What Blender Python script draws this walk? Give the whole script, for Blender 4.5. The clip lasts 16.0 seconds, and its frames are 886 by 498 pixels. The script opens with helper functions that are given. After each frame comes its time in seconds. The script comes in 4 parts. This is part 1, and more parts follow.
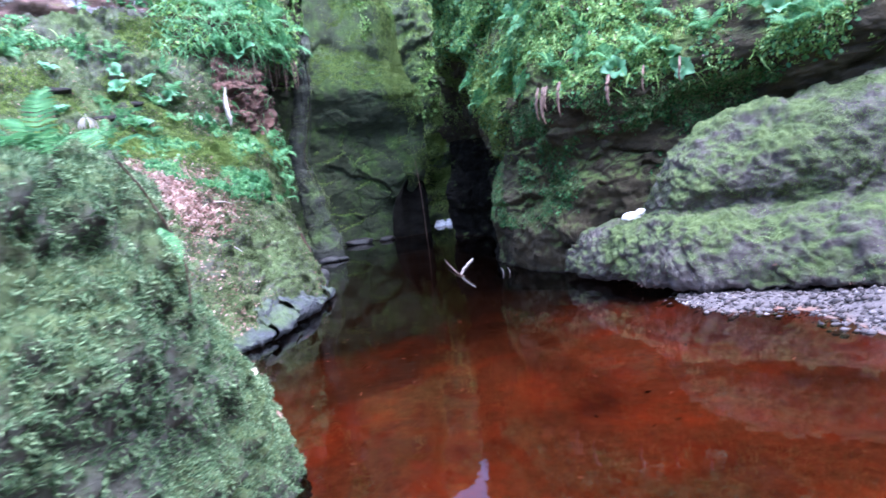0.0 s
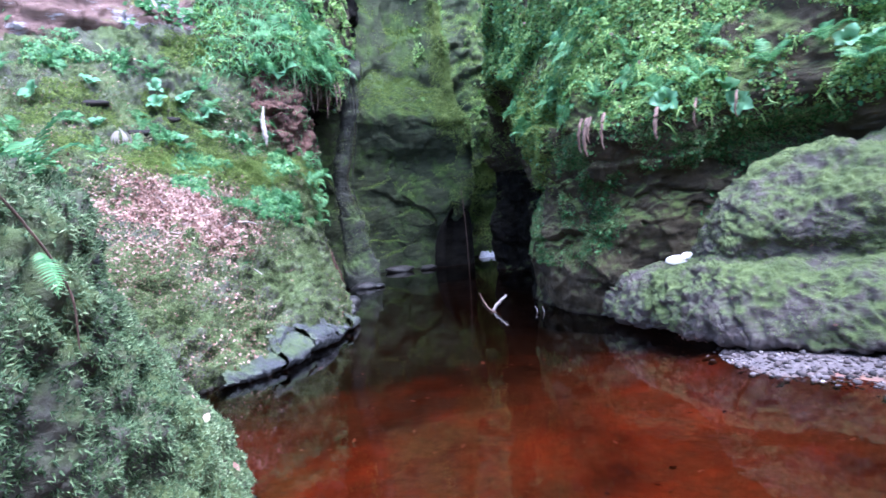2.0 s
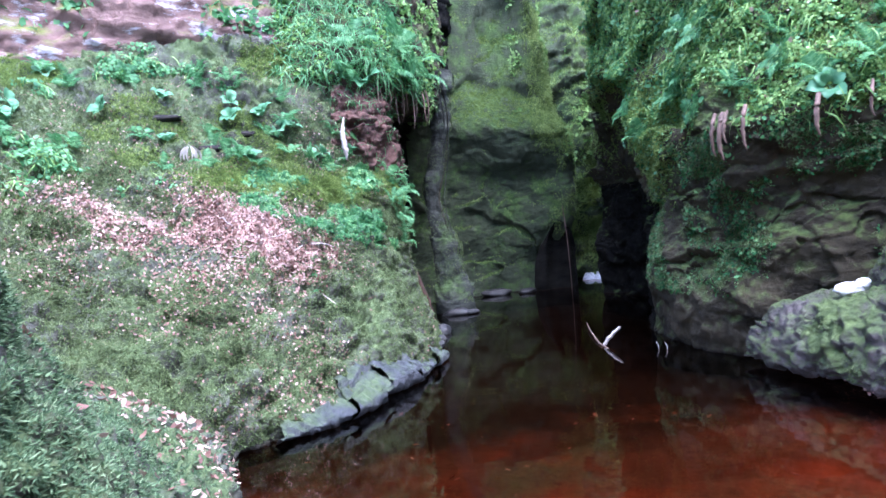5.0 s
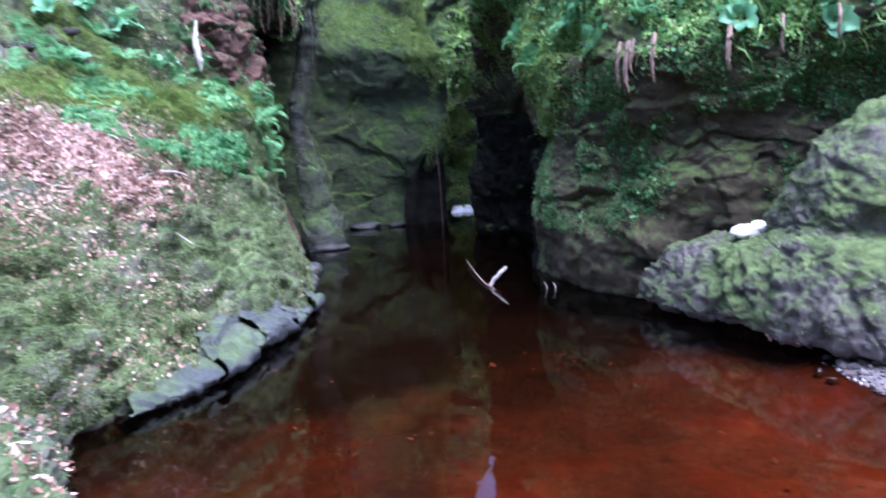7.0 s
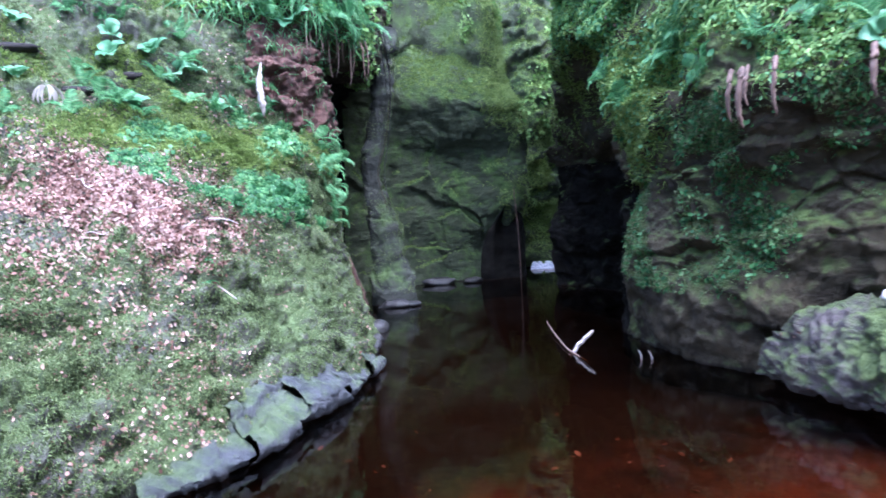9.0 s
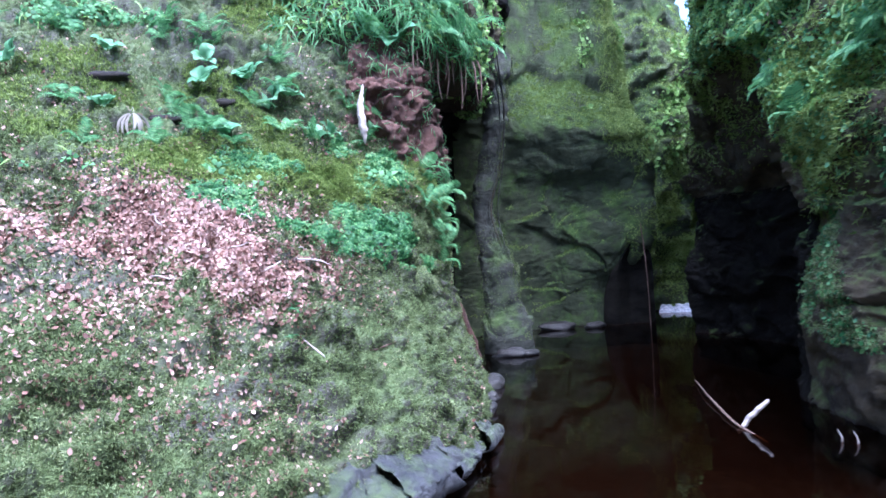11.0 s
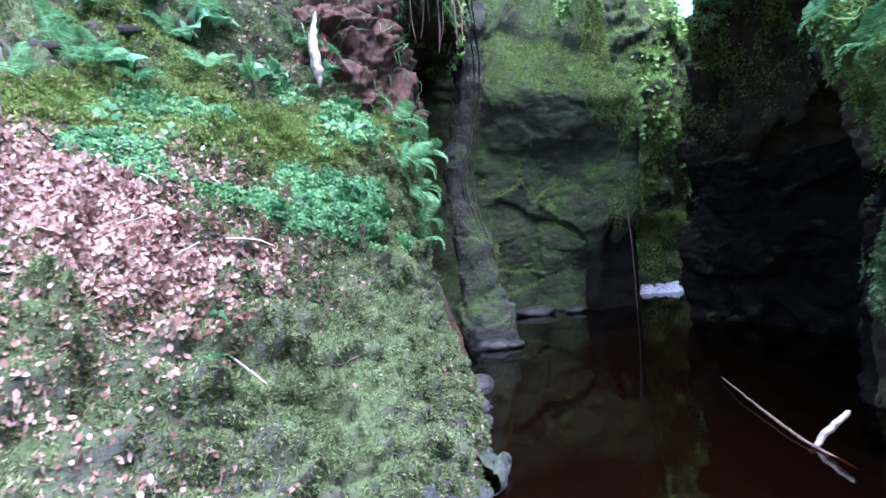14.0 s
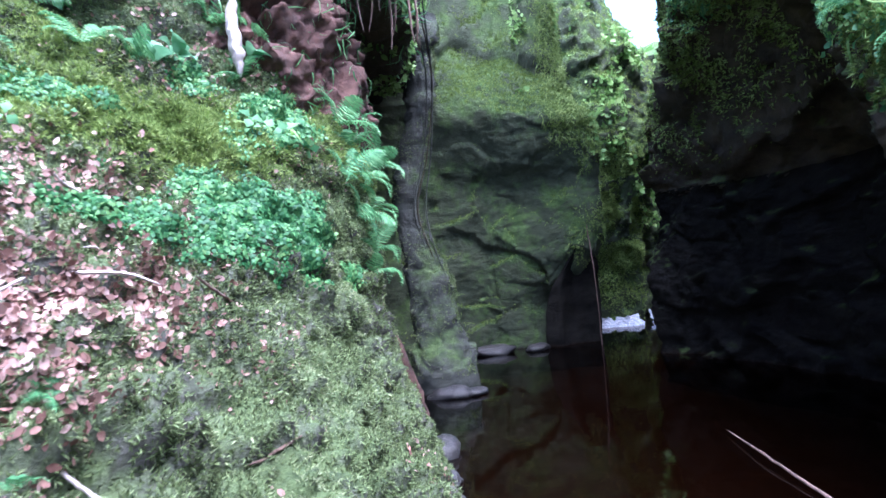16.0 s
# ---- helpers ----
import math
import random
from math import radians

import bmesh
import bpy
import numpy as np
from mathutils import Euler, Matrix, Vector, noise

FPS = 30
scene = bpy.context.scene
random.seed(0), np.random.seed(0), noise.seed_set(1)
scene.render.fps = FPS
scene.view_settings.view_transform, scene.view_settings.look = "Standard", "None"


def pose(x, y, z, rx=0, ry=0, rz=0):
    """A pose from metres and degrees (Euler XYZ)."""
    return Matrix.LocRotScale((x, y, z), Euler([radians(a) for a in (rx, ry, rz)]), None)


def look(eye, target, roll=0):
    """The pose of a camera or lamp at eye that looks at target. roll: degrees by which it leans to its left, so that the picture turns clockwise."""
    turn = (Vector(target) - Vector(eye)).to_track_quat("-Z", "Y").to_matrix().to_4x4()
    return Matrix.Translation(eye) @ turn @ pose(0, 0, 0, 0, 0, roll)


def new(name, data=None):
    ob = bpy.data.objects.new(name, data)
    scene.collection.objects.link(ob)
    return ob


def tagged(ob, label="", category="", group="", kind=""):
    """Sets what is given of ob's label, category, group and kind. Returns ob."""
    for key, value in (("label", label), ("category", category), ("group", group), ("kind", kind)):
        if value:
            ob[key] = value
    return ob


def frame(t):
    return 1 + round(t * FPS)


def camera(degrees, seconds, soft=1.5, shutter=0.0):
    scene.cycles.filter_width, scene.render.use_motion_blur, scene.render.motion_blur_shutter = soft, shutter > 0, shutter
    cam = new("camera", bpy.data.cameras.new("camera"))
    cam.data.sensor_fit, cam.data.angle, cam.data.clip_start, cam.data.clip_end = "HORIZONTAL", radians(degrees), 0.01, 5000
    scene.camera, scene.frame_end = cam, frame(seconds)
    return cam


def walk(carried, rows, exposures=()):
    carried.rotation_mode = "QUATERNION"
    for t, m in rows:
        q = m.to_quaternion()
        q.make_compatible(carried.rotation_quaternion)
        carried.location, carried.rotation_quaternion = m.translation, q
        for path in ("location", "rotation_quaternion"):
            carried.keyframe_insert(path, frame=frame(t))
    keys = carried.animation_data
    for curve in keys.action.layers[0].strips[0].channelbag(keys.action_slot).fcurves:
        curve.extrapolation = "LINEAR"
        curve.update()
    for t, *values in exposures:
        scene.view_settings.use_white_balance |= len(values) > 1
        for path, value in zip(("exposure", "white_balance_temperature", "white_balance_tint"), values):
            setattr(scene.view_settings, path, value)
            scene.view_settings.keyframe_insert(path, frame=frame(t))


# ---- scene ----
cam = camera(67.7, 16.0, shutter=0.5)
METRES, EYE, TILT, LEAN, TURN = 8.0, 1.67, -6.2, 7.1, 0.0
ROWS = [
    (0.0, 0.0, 0.0, 0.0, 0.0, 0.0, -0.0),
    (0.5, 0.007, 0.0263, 0.0049, -2.79, 0.9, -0.89),
    (1.0, 0.0154, 0.0398, 0.0082, -3.4, 2.1, -1.41),
    (1.5, 0.0361, 0.049, 0.0088, -0.06, 3.06, -2.23),
    (2.0, 0.0414, 0.0645, 0.0091, 4.61, 2.38, -3.28),
    (2.5, 0.0336, 0.0797, 0.0104, 6.66, 2.91, -4.21),
    (3.0, 0.0369, 0.095, 0.011, 8.29, 3.98, -3.89),
    (3.5, 0.047, 0.1315, 0.0154, 11.55, 3.76, -2.13),
    (3.7, 0.0502, 0.1432, 0.0168, 12.24, 4.4, -2.14),
    (5.8, 0.0032, 0.2708, 0.0266, 12.94, 2.21, -3.77),
    (6.0, -0.0007, 0.2776, 0.0278, 12.04, 1.8, -3.4),
    (6.5, -0.013, 0.299, 0.0314, 7.46, 0.21, -3.91),
    (7.0, -0.0298, 0.326, 0.0334, 0.76, -1.73, -3.79),
    (7.5, -0.0215, 0.3444, 0.0321, -2.42, -4.37, -3.7),
    (8.0, -0.0109, 0.356, 0.0321, -1.1, 0.39, -3.24),
    (8.5, -0.0195, 0.4016, 0.0255, 2.84, 3.19, -4.85),
    (9.0, -0.027, 0.4404, 0.0345, 7.67, 2.63, -4.63),
    (9.5, -0.0261, 0.468, 0.0316, 10.91, 4.74, -4.45),
    (10.0, -0.0352, 0.5119, 0.0419, 13.01, 6.04, -5.32),
    (10.2, -0.0381, 0.5259, 0.0452, 14.83, 5.89, -5.8),
    (12.3, -0.1326, 0.6537, 0.0464, 17.91, 4.38, -4.87),
    (12.5, -0.1374, 0.6601, 0.0475, 17.45, 4.53, -5.02),
    (13.0, -0.1524, 0.68, 0.051, 14.7, 5.02, -4.69),
    (13.5, -0.147, 0.7159, 0.0519, 13.15, 4.76, -4.12),
    (14.0, -0.1491, 0.7549, 0.0557, 13.5, 3.86, -4.03),
    (14.5, -0.1734, 0.7919, 0.0548, 12.2, 4.58, -4.21),
    (15.0, -0.192, 0.8222, 0.0594, 10.72, 5.31, -3.65),
    (15.5, -0.1897, 0.8609, 0.0612, 9.75, 6.44, -2.85),
    (16.0, -0.1961, 0.8951, 0.0652, 8.66, 7.11, -2.96),
]
walk(cam, [(t, pose(0, 0, EYE, TILT, LEAN, TURN) @ pose(METRES * x, METRES * y, METRES * z, 90 + pitch, roll, yaw)) for t, x, y, z, yaw, pitch, roll in ROWS],
     [(0.0, 2.84, 5030, 22), (0.5, 2.96, 4990, 22), (1.0, 2.94, 4990, 22), (2.0, 2.77, 5030, 23), (7.0, 2.74, 5030, 23), (8.5, 2.86, 4960, 22), (10.0, 2.74, 4950, 22), (13.0, 2.66, 5030, 24), (15.0, 2.82, 5030, 25), (16.0, 3.0, 5030, 25)])

# ---- world, sun, exposure ----
world = bpy.data.worlds.new("overcast_sky")
scene.world = world
world.use_nodes = True
wn = world.node_tree
sky = wn.nodes.new("ShaderNodeTexSky")
sky.sky_type, sky.sun_disc = "NISHITA", False
sky.sun_elevation, sky.sun_rotation = radians(67), radians(131)
sky.air_density, sky.dust_density = 1.0, 3.0
wn.links.new(sky.outputs[0], wn.nodes["Background"].inputs[0])
wn.nodes["Background"].inputs[1].default_value = 0.15
sun_data = bpy.data.lights.new("sun", "SUN")
sun_data.energy, sun_data.angle, sun_data.color = 1.5, radians(50), (1.0, 0.98, 0.94)
sun = new("sun", sun_data)
sun.matrix_world = look((0, 0, 0), (-0.2, 0.3, -0.93))


# ---- numeric helpers ----
def lattice(ix, iy, iz):
    h = (ix * 374761393 + iy * 668265263 + iz * 1274126177) & 0xFFFFFFFF
    h = ((h ^ (h >> 13)) * 1103515245) & 0xFFFFFFFF
    return ((h ^ (h >> 16)) & 0xFFFF) / 32767.5 - 1.0


def vnoise(p):
    """Smooth value noise in -1..1 for an array of points."""
    i = np.floor(p).astype(np.int64)
    f = p - i
    f = f * f * f * (f * (f * 6 - 15) + 10)
    out = 0
    for dx in (0, 1):
        wx = f[..., 0] if dx else 1 - f[..., 0]
        for dy in (0, 1):
            wy = f[..., 1] if dy else 1 - f[..., 1]
            for dz in (0, 1):
                wz = f[..., 2] if dz else 1 - f[..., 2]
                out = out + wx * wy * wz * lattice(i[..., 0] + dx, i[..., 1] + dy, i[..., 2] + dz)
    return out


def fbm(p, scale, octaves=4, gain=0.5):
    out, amp, total = 0, 1.0, 0.0
    q = p * scale
    for k in range(octaves):
        out, total = out + amp * vnoise(q + 17.3 * k), total + amp
        q, amp = q * 2.03, amp * gain
    return out / total


def spline(ctrl, n):
    """Catmull-Rom along axis 0 of ctrl, n samples."""
    k = ctrl.shape[0]
    u = np.linspace(0, k - 1, n)
    i = np.clip(u.astype(int), 0, k - 2)
    f = (u - i).reshape((-1,) + (1,) * (ctrl.ndim - 1))
    pad = np.concatenate([2 * ctrl[:1] - ctrl[1:2], ctrl, 2 * ctrl[-1:] - ctrl[-2:-1]])
    a, b, c, d = pad[i], pad[i + 1], pad[i + 2], pad[i + 3]
    return 0.5 * (2 * b + (c - a) * f + (2 * a - 5 * b + 4 * c - d) * f ** 2 + (3 * b - a - 3 * c + d) * f ** 3)


def grid_normals(g):
    nn = np.cross(np.gradient(g, axis=0), np.gradient(g, axis=1))
    return nn / np.maximum(np.linalg.norm(nn, axis=-1, keepdims=True), 1e-9)


def sm(a, b, x):
    t = np.clip((x - a) / (b - a), 0, 1)
    return t * t * (3 - 2 * t)


def facets(p, scale):
    """Chiselled steps: every cell of a jittered lattice gets an offset and a slope of its own."""
    q = p * np.array(scale)
    i0 = np.floor(q).astype(np.int64)
    best = np.full(q.shape[:-1], 1e9)
    out = np.zeros(q.shape[:-1])
    for dx in (-1, 0, 1):
        for dy in (-1, 0, 1):
            for dz in (-1, 0, 1):
                i = i0 + np.array((dx, dy, dz))
                a, b, c = i[..., 0], i[..., 1], i[..., 2]
                j = np.stack([lattice(a, b, c), lattice(a + 71, b, c), lattice(a, b + 53, c)], -1)
                d = q - (i + 0.5 + 0.48 * j)
                d2 = (d * d).sum(-1)
                slope = np.stack([lattice(a, b, c + 37), lattice(a + 19, b + 5, c), lattice(a, b + 11, c + 3)], -1)
                val = 0.5 * lattice(a + 7, b + 3, c + 1) + 0.75 * (d * slope).sum(-1)
                hit = d2 < best
                out[hit], best[hit] = val[hit], d2[hit]
    return out, np.sqrt(best)


def loft(sections, nu, nv, side, lumps=(0.18, 0.9), strata=0.0, fine=(0.03, 5.0), chisel=0.0, cell=1.0, cushion=(0.0, 7.0), seed=0.0):
    """A rock surface through section curves, roughened. side: which way its outside faces."""
    g = spline(spline(np.array(sections, float), nu).transpose(1, 0, 2), nv).transpose(1, 0, 2)
    nn = grid_normals(g) * side
    p = g + seed
    d = lumps[0] * fbm(p, lumps[1], 4) + fine[0] * fbm(p, fine[1], 4, 0.6)
    if chisel:
        warp = p + 0.12 * np.stack([vnoise(p * 2.1), vnoise(p * 2.1 + 31), vnoise(p * 2.1 + 57)], -1)
        d = d + chisel * facets(warp * cell, (1.0, 1.0, 1.9))[0] + 0.4 * chisel * facets(warp * cell + 5.5, (2.9, 2.9, 5.5))[0] + 0.12 * chisel * facets(warp + 9.5, (8, 8, 14))[0]
    if cushion[0]:
        warp = p + 0.05 * np.stack([vnoise(p * 6), vnoise(p * 6 + 31), vnoise(p * 6 + 57)], -1)
        where = 0.25 + sm(-0.25, 0.25, fbm(p + 70, 1.3, 3))
        d = d + cushion[0] * where * (0.5 - facets(warp, (cushion[1],) * 3)[1]) + 0.4 * cushion[0] * (0.5 - facets(warp, (cushion[1] * 2.3,) * 3)[1])
    if strata:
        zz = p.copy()
        zz[..., 2] = zz[..., 2] * 3.2 + 0.5 * p[..., 0] + 0.8 * fbm(p, 0.5, 2)
        zz[..., :2] *= 0.35
        band = vnoise(zz)
        d = d + strata * (np.tanh(band * 5) * 0.7 + 0.5 * vnoise(zz * 2.7))
        crack = np.abs(fbm(p * np.array([1, 1, 0.6]), 0.8, 3))
        d = d - strata * 0.9 * (1 - sm(0.0, 0.025, crack))
    g = g + nn * d[..., None]
    return g, grid_normals(g) * side


def grid_mesh(name, g, mat, side=1):
    nu, nv = g.shape[:2]
    idx = np.arange(nu * nv).reshape(nu, nv)
    q = np.stack([idx[:-1, :-1], idx[1:, :-1], idx[1:, 1:], idx[:-1, 1:]], -1).reshape(-1, 4)
    if side < 0:
        q = q[:, ::-1]
    me = bpy.data.meshes.new(name)
    raw_mesh(me, g.reshape(-1, 3), q)
    me.materials.append(mat)
    return me


def raw_mesh(me, verts, faces):
    """Fill a mesh from arrays; all faces have the same number of corners."""
    n, k = faces.shape
    me.vertices.add(len(verts))
    me.vertices.foreach_set("co", np.ascontiguousarray(verts, np.float32).ravel())
    me.loops.add(n * k)
    me.loops.foreach_set("vertex_index", np.ascontiguousarray(faces, np.int32).ravel())
    me.polygons.add(n)
    me.polygons.foreach_set("loop_start", np.arange(0, n * k, k, dtype=np.int32))
    me.polygons.foreach_set("loop_total", np.full(n, k, np.int32))
    me.update(calc_edges=True)
    me.polygons.foreach_set("use_smooth", np.ones(n, bool))
    me.validate()


def scatter(name, mat, tv, tf, pos, nrm, size, tilt=0.3, hang=0.0, seed=1):
    """One mesh of many copies of a small leaf or tuft (tv, tf: points along +x, outside +z) set on a surface."""
    rng = np.random.default_rng(seed)
    m = len(pos)
    tv, tf = np.array(tv, float), np.array(tf)
    up = nrm + rng.normal(0, tilt, (m, 3))
    up /= np.linalg.norm(up, axis=1, keepdims=True)
    way = rng.normal(0, 1, (m, 3))
    way[:, 2] -= hang
    ax = way - up * np.sum(way * up, 1, keepdims=True)
    ax /= np.maximum(np.linalg.norm(ax, axis=1, keepdims=True), 1e-6)
    ay = np.cross(up, ax)
    s = size * rng.uniform(0.6, 1.4, m)
    v = pos[:, None] + s[:, None, None] * (tv[None, :, 0:1] * ax[:, None] + tv[None, :, 1:2] * ay[:, None] + tv[None, :, 2:3] * up[:, None])
    f = tf[None] + (np.arange(m) * len(tv))[:, None, None]
    me = bpy.data.meshes.new(name)
    raw_mesh(me, v.reshape(-1, 3), f.reshape(-1, tf.shape[1]))
    me.materials.append(mat)
    return me


def pick(g, nn, count, weight, seed):
    """Random places on a lofted surface, by area and weight(points, normals)."""
    rng = np.random.default_rng(seed)
    e1, e2 = g[1:, :-1] - g[:-1, :-1], g[:-1, 1:] - g[:-1, :-1]
    area = np.linalg.norm(np.cross(e1, e2), axis=-1)
    c, n0 = g[:-1, :-1].reshape(-1, 3), nn[:-1, :-1].reshape(-1, 3)
    w = area.ravel() * np.clip(weight(c, n0), 0, None)
    if w.sum() <= 0:
        return c[:0], n0[:0]
    i = rng.choice(len(c), count, p=w / w.sum())
    a, b = rng.random((2, count, 1))
    return c[i] + a * e1.reshape(-1, 3)[i] + b * e2.reshape(-1, 3)[i], n0[i]


# ---- materials ----
def material(name):
    m = bpy.data.materials.new(name)
    m.use_nodes = True
    nt = m.node_tree
    return m, nt, nt.nodes["Principled BSDF"]


def nod(nt, kind, **kw):
    n = nt.nodes.new(kind)
    for k, v in kw.items():
        n.inputs[k.replace("_", " ")].default_value = v
    return n


def tex(nt, scale, detail=5.0, rough=0.6, stretch=None):
    geo = nt.nodes.new("ShaderNodeNewGeometry")
    src = geo.outputs["Position"]
    if stretch:
        mp = nt.nodes.new("ShaderNodeMapping")
        mp.inputs["Scale"].default_value = stretch
        nt.links.new(src, mp.inputs["Vector"])
        src = mp.outputs[0]
    n = nod(nt, "ShaderNodeTexNoise", Scale=scale, Detail=detail, Roughness=rough)
    nt.links.new(src, n.inputs["Vector"])
    return n.outputs[0]


def ramp(nt, src, stops):
    r = nt.nodes.new("ShaderNodeValToRGB")
    el = r.color_ramp.elements
    while len(el) < len(stops):
        el.new(0.5)
    for e, (p, c) in zip(el, stops):
        e.position, e.color = p, (*c, 1) if len(c) == 3 else c
    nt.links.new(src, r.inputs[0])
    return r.outputs[0]


def grey(v):
    return (v, v, v)


def mixc(nt, fac, a, b):
    m = nt.nodes.new("ShaderNodeMix")
    m.data_type = "RGBA"
    nt.links.new(fac, m.inputs[0])
    nt.links.new(a, m.inputs[6])
    nt.links.new(b, m.inputs[7])
    return m.outputs[2]


def calc(nt, op, a, b):
    m = nt.nodes.new("ShaderNodeMath")
    m.operation = op
    for k, v in ((0, a), (1, b)):
        if isinstance(v, (int, float)):
            m.inputs[k].default_value = v
        else:
            nt.links.new(v, m.inputs[k])
    return m.outputs[0]


def bump(nt, bsdf, src, strength, dist):
    b = nod(nt, "ShaderNodeBump", Strength=strength, Distance=dist)
    nt.links.new(src, b.inputs["Height"])
    nt.links.new(b.outputs[0], bsdf.inputs["Normal"])


def rock_material(name, dark, light, moss_a, moss_b, cover, upness, rough=0.85, pale=None, gloss=0.25):
    """Sandstone with moss: cover sets how much moss, upness how strongly it keeps to faces that look up."""
    m, nt, b = material(name)
    rock = ramp(nt, tex(nt, 2.2, 8, 0.65, (1, 1, 2.2)), [(0.3, dark), (0.7, light)])
    grain = tex(nt, 28, 6, 0.7)
    rock = mixc(nt, ramp(nt, grain, [(0.35, grey(0.0)), (0.75, grey(0.5))]), rock, ramp(nt, grain, [(0.3, dark), (0.8, light)]))
    if pale:
        rock = mixc(nt, ramp(nt, tex(nt, 1.3, 6, 0.7, (1, 1, 2.5)), [(0.55, grey(0)), (0.62, grey(1))]), rock, ramp(nt, grain, [(0.2, tuple(c * 0.75 for c in pale)), (0.8, pale)]))
    moss = ramp(nt, tex(nt, 7, 8, 0.75), [(0.3, moss_a), (0.68, moss_b)])
    geo = nt.nodes.new("ShaderNodeNewGeometry")
    sep = nt.nodes.new("ShaderNodeSeparateXYZ")
    nt.links.new(geo.outputs["Normal"], sep.inputs[0])
    k = calc(nt, "ADD", calc(nt, "MULTIPLY", sep.outputs[2], upness), cover)
    k = calc(nt, "ADD", k, calc(nt, "MULTIPLY", calc(nt, "SUBTRACT", tex(nt, 1.6, 8, 0.7), 0.5), 2.4))
    fac = ramp(nt, k, [(0.35, grey(0)), (0.75, grey(1))])
    body = mixc(nt, fac, rock, moss)
    # darkness of deep water and shaded foot painted on below the waterline
    place = nt.nodes.new("ShaderNodeSeparateXYZ")
    nt.links.new(geo.outputs["Position"], place.inputs[0])
    line = calc(nt, "SUBTRACT", calc(nt, "ADD", 0.045, calc(nt, "MULTIPLY", calc(nt, "SUBTRACT", tex(nt, 5, 4, 0.6), 0.5), 0.12)), place.outputs[2])
    sunk_shade = ramp(nt, tex(nt, 9, 6, 0.7), [(0.3, (0.006, 0.005, 0.004)), (0.7, (0.03, 0.02, 0.014))])
    body = mixc(nt, ramp(nt, calc(nt, "MULTIPLY", line, 12.0), [(0.0, grey(0)), (0.5, grey(0.95))]), body, sunk_shade)
    nt.links.new(body, b.inputs["Base Color"])
    b.inputs["Roughness"].default_value = rough
    b.inputs["Specular IOR Level"].default_value = gloss
    bump(nt, b, calc(nt, "ADD", tex(nt, 40, 8, 0.75), calc(nt, "MULTIPLY", tex(nt, 9, 6, 0.7, (1, 1, 2)), 2.0)), 0.9, 0.03)
    return m


def leaf_material(name, stops, rough=0.5, thin=0.25):
    """Foliage whose colour varies from leaf to leaf."""
    m, nt, b = material(name)
    geo = nt.nodes.new("ShaderNodeNewGeometry")
    mixed = calc(nt, "ADD", calc(nt, "MULTIPLY", geo.outputs["Random Per Island"], 0.5), calc(nt, "ADD", calc(nt, "MULTIPLY", tex(nt, 1.5, 6, 0.7), 0.85), -0.18))
    nt.links.new(ramp(nt, mixed, stops), b.inputs["Base Color"])
    b.inputs["Roughness"].default_value = rough
    b.inputs["Specular IOR Level"].default_value = 0.22
    if thin:
        tr = nt.nodes.new("ShaderNodeBsdfTranslucent")
        nt.links.new(ramp(nt, mixed, stops), tr.inputs[0])
        mx = nt.nodes.new("ShaderNodeMixShader")
        mx.inputs[0].default_value = thin
        nt.links.new(b.outputs[0], mx.inputs[1])
        nt.links.new(tr.outputs[0], mx.inputs[2])
        nt.links.new(mx.outputs[0], nt.nodes["Material Output"].inputs[0])
    return m


def plain_material(name, a, b_col, scale, rough, relief=0.01, stretch=None):
    m, nt, b = material(name)
    t = tex(nt, scale, 8, 0.7, stretch)
    nt.links.new(ramp(nt, t, [(0.3, a), (0.7, b_col)]), b.inputs["Base Color"])
    b.inputs["Roughness"].default_value = rough
    bump(nt, b, tex(nt, scale * 4, 6, 0.7, stretch), 0.7, relief)
    return m


M_BANK = rock_material("mossy_bank", (0.045, 0.042, 0.035), (0.15, 0.15, 0.12), (0.038, 0.058, 0.022), (0.15, 0.205, 0.078), 0.47, 0.3)
M_CLIFF = rock_material("red_cliff", (0.1, 0.06, 0.05), (0.3, 0.19, 0.16), (0.06, 0.08, 0.015), (0.2, 0.22, 0.05), 0.15, 0.5, pale=(0.55, 0.52, 0.55))
M_WALL = rock_material("green_sandstone", (0.026, 0.034, 0.018), (0.1, 0.12, 0.066), (0.032, 0.062, 0.018), (0.12, 0.19, 0.05), 0.45, 0.45)
M_RIGHT = rock_material("dark_sandstone", (0.016, 0.014, 0.01), (0.105, 0.085, 0.05), (0.035, 0.062, 0.018), (0.15, 0.2, 0.055), 0.3, 0.6)
# near-black copy of the sandstone: shade of cave, undercut and arch in its colour
M_SHADE_ROCK = rock_material("shade_black_stone", (0.004, 0.004, 0.004), (0.022, 0.02, 0.016), (0.02, 0.035, 0.01), (0.09, 0.13, 0.035), -0.12, 0.95, gloss=0.06)
M_DAMP = rock_material("damp_stone", (0.022, 0.025, 0.02), (0.085, 0.09, 0.075), (0.035, 0.06, 0.02), (0.1, 0.15, 0.05), 0.28, 0.4)
M_BOULDER = rock_material("boulder_stone", (0.035, 0.031, 0.029), (0.17, 0.145, 0.14), (0.03, 0.046, 0.018), (0.13, 0.175, 0.058), 0.35, 0.45)
M_LEDGE = rock_material("wet_ledge_stone", (0.03, 0.033, 0.038), (0.11, 0.115, 0.125), (0.035, 0.055, 0.025), (0.13, 0.17, 0.08), 0.18, 0.4, rough=0.5)
M_WET = plain_material("wet_dark_stone", (0.01, 0.01, 0.01), (0.045, 0.042, 0.04), 6, 0.5, 0.03)
M_MOSS = leaf_material("moss", [(0.22, (0.04, 0.05, 0.02)), (0.42, (0.11, 0.145, 0.055)), (0.62, (0.2, 0.265, 0.11)), (0.85, (0.36, 0.39, 0.22))], 0.8, 0.2)
